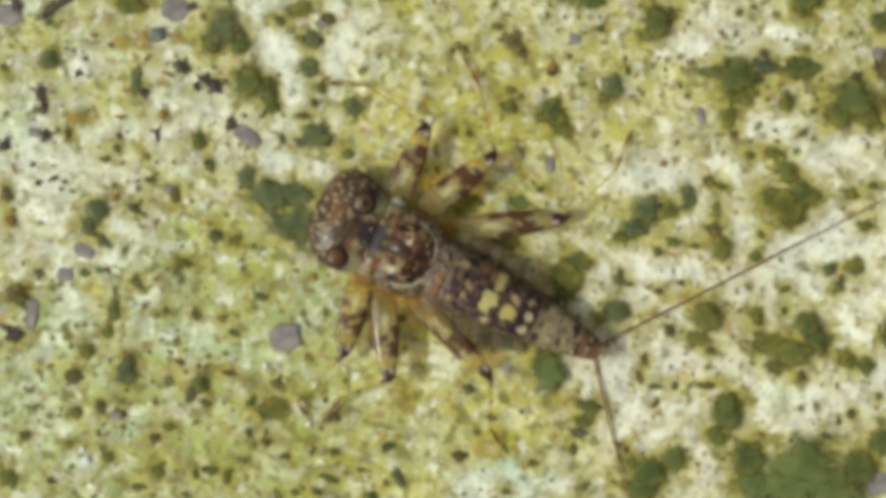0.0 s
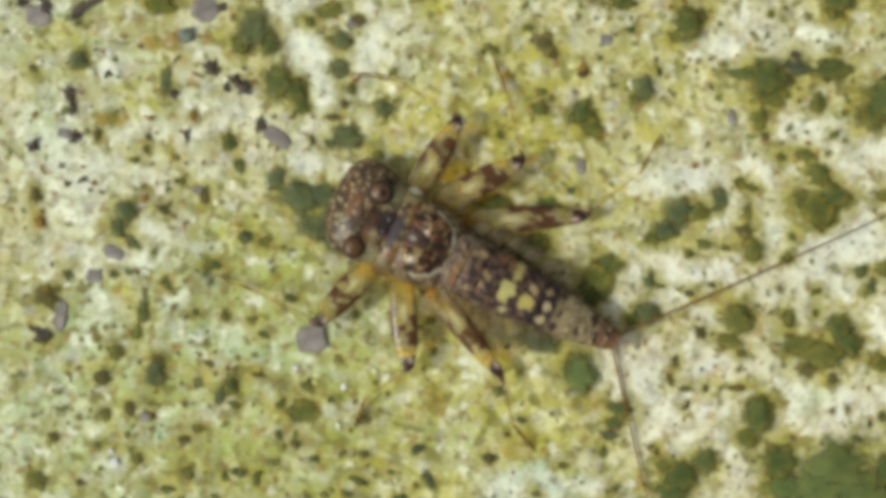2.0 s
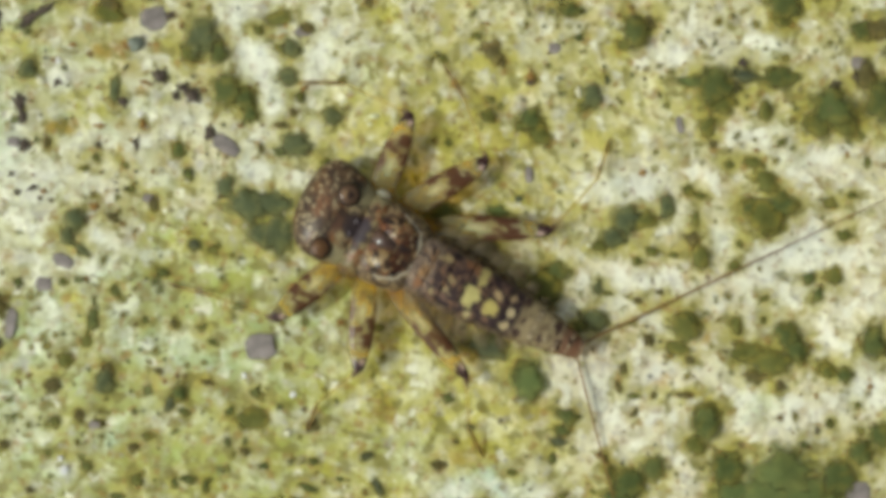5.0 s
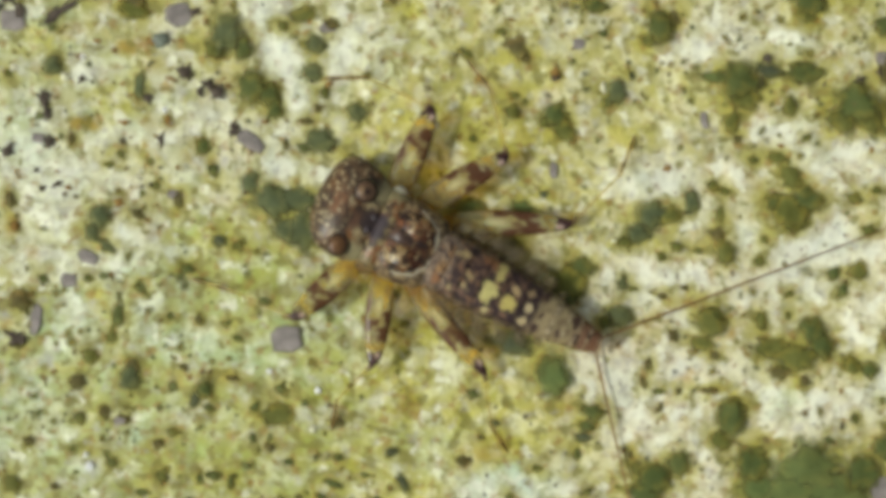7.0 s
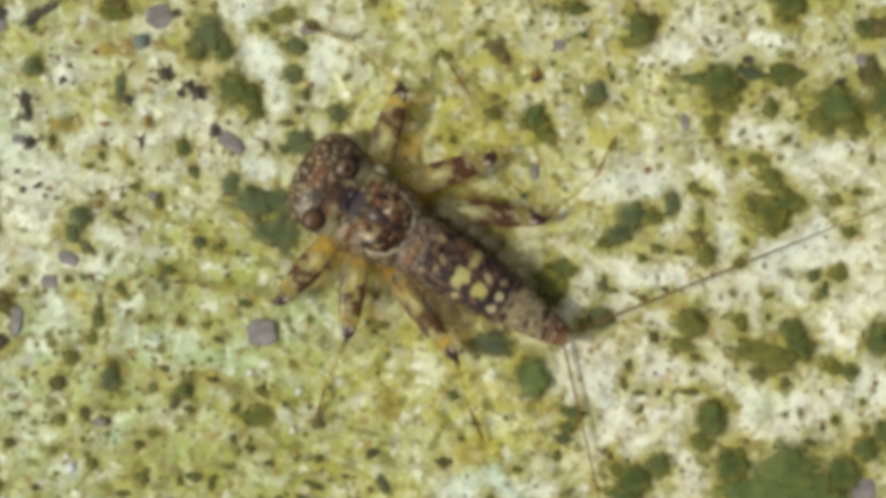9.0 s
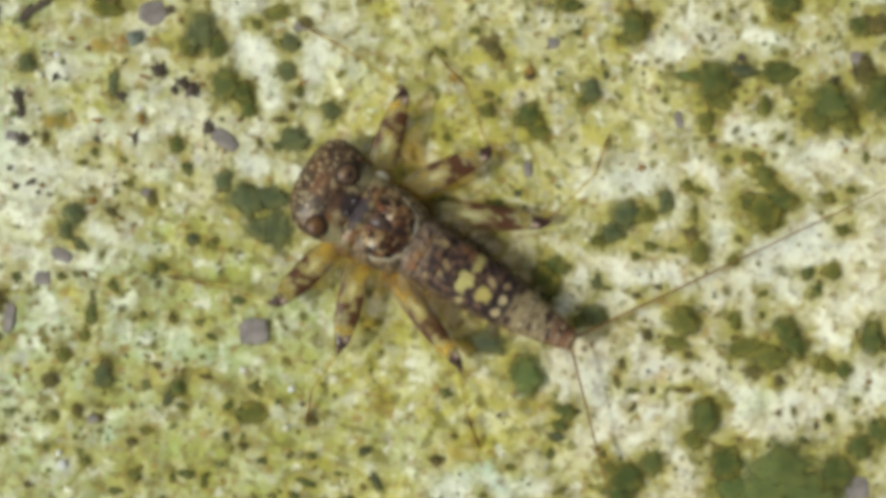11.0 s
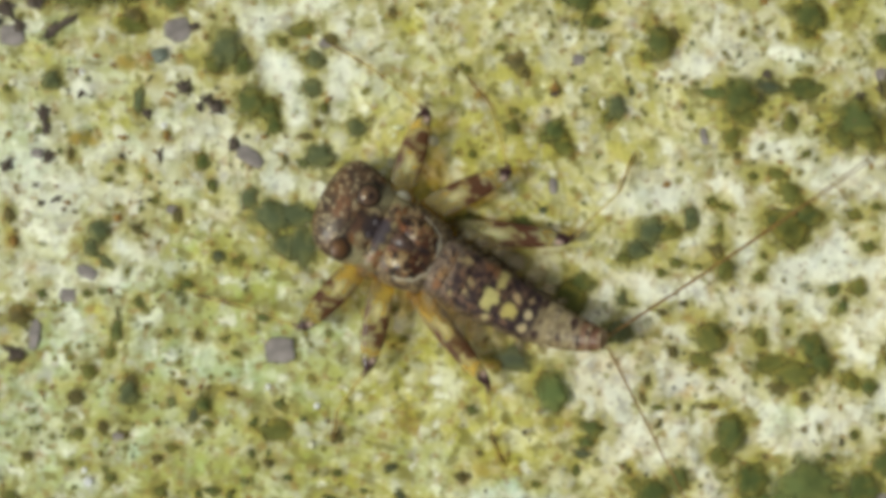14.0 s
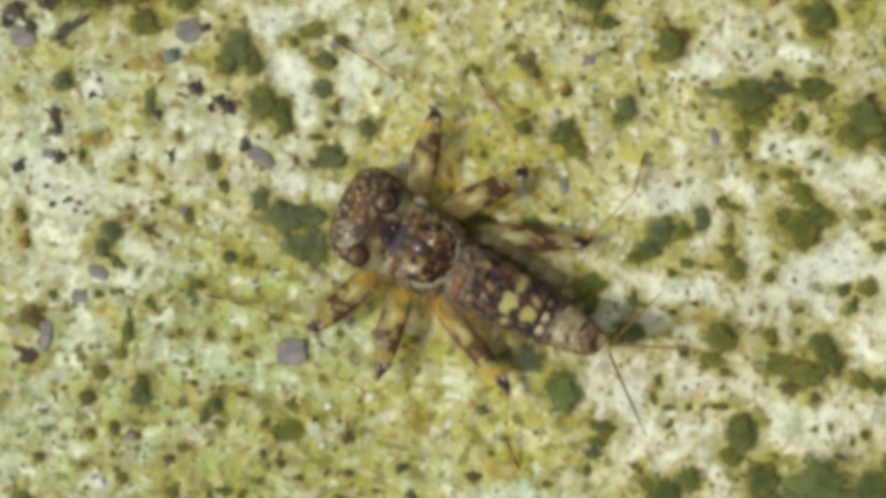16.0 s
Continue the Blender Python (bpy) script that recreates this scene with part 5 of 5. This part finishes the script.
litter("brown_sediment", 110, 1.6, 5.4, BROWN, "fine rust-brown sediment grains strewn on the stone", 11, sandy)
film_spots("olive_film_spots", 480, 6, 14, ((0.17, 0.18, 0.045), (0.20, 0.19, 0.04), (0.25, 0.21, 0.045), (0.14, 0.16, 0.055)), "small olive spots of algae film on the stone", 23, mossy)
film_spots("rusty_film_spots", 400, 4, 10, ((0.25, 0.14, 0.045), (0.32, 0.19, 0.05), (0.20, 0.14, 0.06), (0.38, 0.24, 0.05)), "small rusty brown film spots on the stone", 29, sandy)
film_spots("dark_film_spots", 120, 4, 9, ((0.065, 0.060, 0.050), (0.085, 0.09, 0.085), (0.10, 0.075, 0.055)), "small blackish film spots on the stone", 31, north_western)
litter("pale_grains", 150, 2.0, 7.0, PALE, "fine cream mineral grains crusting the stone", 37, quiet)
litter("dark_specks", 45, 1.2, 3.2, DARK, "tiny blackish specks strewn on the stone", 51, north_western)

# ---- the nymph and its limbs ----
nymph = nymph_body()
LEGS = {
    "right_front": (leg(nymph, 180, 132, 84, 25, -1), (50, 45, 32), 180, 132, 84),
    "right_middle": (leg(nymph, 190, 126, 74, 25, -1), (58, 5, 32), 190, 126, 74),
    "right_hind": (leg(nymph, 240, 126, 84, 23, -1), (55, -38, 20), 240, 126, 84),
    "left_front": (leg(nymph, 174, 122, 90, 25, 1), (-50, 45, 32), 174, 122, 90),
    "left_middle": (leg(nymph, 186, 98, 70, 24, 1), (-58, 5, 32), 186, 98, 70),
    "left_hind": (leg(nymph, 232, 96, 66, 21, 1), (-55, -38, 20), 232, 96, 66),
}
TAILS = {"right_cercus": tail(nymph, "cercus"), "left_cercus": tail(nymph, "cercus"), "terminal_filament": tail(nymph, "terminal_filament")}


def motions():
    walk(nymph, [(t, body_pose(t)) for t in BEATS])
    for k, pieces in PLATES.items():
        if k >= 5:
            for ob in pieces:
                walk(ob, [(t, curl(t, k)) for t in BEATS])
    drift = ((0, 505, 597), (1, 503, 598), (1.5, 499, 597), (4.5, 498, 597), (7, 500, 591), (7.5, 495, 578), (8, 492, 575), (11, 489.5, 580), (13.5, 489.5, 579), (14, 490, 583), (16, 491, 585))
    walk(loose_flake, [(t, Matrix.Translation(at(keyed(drift, t, 1), keyed(drift, t, 2), relief(505, 598) + 3)) @ pose(0, 0, 0, 2, -3, 6 - keyed(drift, t, 0) * 0.4)) for t in BEATS])
    knees = {
        "right_front": ((0, 755, 222), (1, 753, 218), (1.5, 756, 212), (2, 758, 208), (2.5, 762, 201), (3, 761, 196), (3.5, 764, 201), (4, 764, 190), (4.5, 765, 188), (7, 758, 184),
                        (7.5, 751, 174), (8, 745, 160), (8.5, 735, 142), (11, 756, 156), (12.5, 756, 156), (13, 754, 154), (14, 749, 160), (15, 746, 161), (16, 746, 161)),
        "right_middle": ((0, 875, 275), (1, 881, 273), (1.5, 865, 283), (2, 870, 280), (2.5, 886, 273), (3, 893, 271), (3.5, 885, 274), (4, 896, 268), (4.5, 899, 268), (7, 890, 267),
                         (7.5, 885, 270), (8, 892, 268), (8.5, 900, 269), (11, 907, 262), (12.5, 906, 262), (13.5, 903, 265), (14, 896, 267), (15, 902, 265), (16, 906, 267)),
        "right_hind": ((0, 1001, 387), (0.5, 1005, 390), (1, 1012, 393), (1.5, 977, 374), (2, 982, 379), (2.5, 1001, 388), (3, 1006, 392), (3.5, 1000, 389), (4, 1008, 393), (4.5, 1012, 394),
                       (7, 1003, 388), (7.5, 981, 374), (8.5, 988, 378), (11, 1006, 388), (13, 1008, 389), (14, 1002, 388), (15, 1008, 391), (16, 1014, 393)),
        "left_front": ((0, 608, 628), (1, 612, 630), (1.2, 560, 605), (1.5, 509, 570), (2, 508, 570), (2.5, 515, 559), (3, 517, 554), (3.5, 515, 561), (4, 517, 550), (4.5, 522, 546),
                       (7, 514, 553), (7.5, 516, 535), (8, 516, 533), (8.5, 519, 524), (11, 529, 531), (13, 530, 530), (14, 530, 543), (15, 533, 544), (16, 530, 544)),
        "left_middle": ((0, 689, 671), (1, 685, 674), (1.5, 668, 650), (2.5, 671, 648), (3, 676, 642), (3.5, 675, 649), (4, 669, 639), (4.5, 672, 639), (7, 654, 634), (7.5, 649, 610),
                        (8, 640, 590), (8.5, 641, 582), (11, 644, 607), (13, 645, 606), (14, 646, 615), (15, 648, 617), (16, 648, 623)),
        "left_hind": ((0, 868, 668), (1, 872, 668), (1.5, 826, 660), (2, 832, 660), (3, 858, 656), (3.5, 852, 655), (4.5, 862, 651), (7, 850, 650), (7.5, 832, 632), (8, 828, 626),
                      (8.5, 830, 622), (11, 854, 640), (13, 857, 641), (14, 858, 642), (15, 870, 644), (16, 873, 648)),
    }
    tips = {
        "right_front": ((0, 590, 148), (1.5, 572, 129), (7, 575, 130), (8, 590, 70), (8.5, 575, 45), (11, 570, 35), (16, 570, 35)),
        "right_middle": ((0, 818, 95), (16, 820, 98)),
        "right_hind": ((0, 1116, 234), (16, 1118, 234)),
        "left_front": ((0, 540, 730), (1, 540, 725), (1.2, 420, 610), (1.5, 322, 481), (16, 318, 479)),
        "left_middle": ((0, 580, 738), (16, 588, 735)),
        "left_hind": ((0, 890, 790), (16, 892, 788)),
    }
    for key, (pieces, hip, length, shin, foot) in LEGS.items():
        drive_leg(pieces, hip, knees[key], tips[key], length, shin, foot)
    courses = {
        "right_cercus": ((0, 27, 0, -0.5), (1, 25.5, 0, -0.5), (1.5, 26, 0, -0.5), (2.5, 21, 0.4, -0.5), (3, 26, 0, -0.5), (4.5, 26.2, 0, -0.5), (7, 21, 0, -0.5), (8.5, 20.4, 0, -0.5), (11, 25.5, 0, -0.5), (12, 24, 0, -0.5),
                         (13, 22, 0, -0.5), (13.5, 27.5, 0, -1), (14, 33, 0.5, 2), (14.25, 40, 1.5, 8), (14.5, 55, 2, 18), (14.75, 78, 1, 22), (15, 88, -2, 16), (15.2, 90, -2, 16), (15.5, 112, -3.2, 50),
                         (15.75, 95, -2, 68), (16, 75, 0, 80)),
        "left_cercus": ((0, -77, 0.6, -0.5), (1.5, -78, 0.6, -0.5), (4.5, -76, 0.5, -0.5), (8, -78, 0.3, -0.5), (11, -76, 0.3, -0.5), (12.5, -75, 0.3, -0.5), (13.5, -69, 0.3, -0.5), (14, -63, 0, -0.5),
                        (14.5, -54, 0, 2), (15, -37, 0, 5), (15.2, -48, 0, 8), (15.5, -84, 4.5, 8), (15.75, -97, 1, 48), (16, -88, 0, 82)),
        "terminal_filament": ((0, 27, 0, -0.5), (1, 25.5, 0, -0.5), (1.5, 26, 0, -0.5), (2.5, 21, 0.4, -0.5), (3, 26, 0, -0.5), (4.5, 26.2, 0, -0.5), (7, 21, 0, -0.5), (8.5, 20.4, 0, -0.5), (11, 25.5, 0, -0.5), (12, 24, 0, -0.5), (13, 22, 0, -0.5), (13.5, 27.5, 0, 0), (14, 33, 0.3, 2), (14.5, 2, 0, 25),
                              (15, 10, 0, 45), (15.2, 22, 0, 3), (15.5, 40, 0, 80), (15.75, 30, 0, 84), (16, 10, 0, 80)),
    }
    roots = {"right_cercus": (8, -392, 2), "left_cercus": (-8, -392, -5), "terminal_filament": (8, -392, 0)}
    for key, pieces in TAILS.items():
        drive_tail(pieces, roots[key], courses[key])


motions()
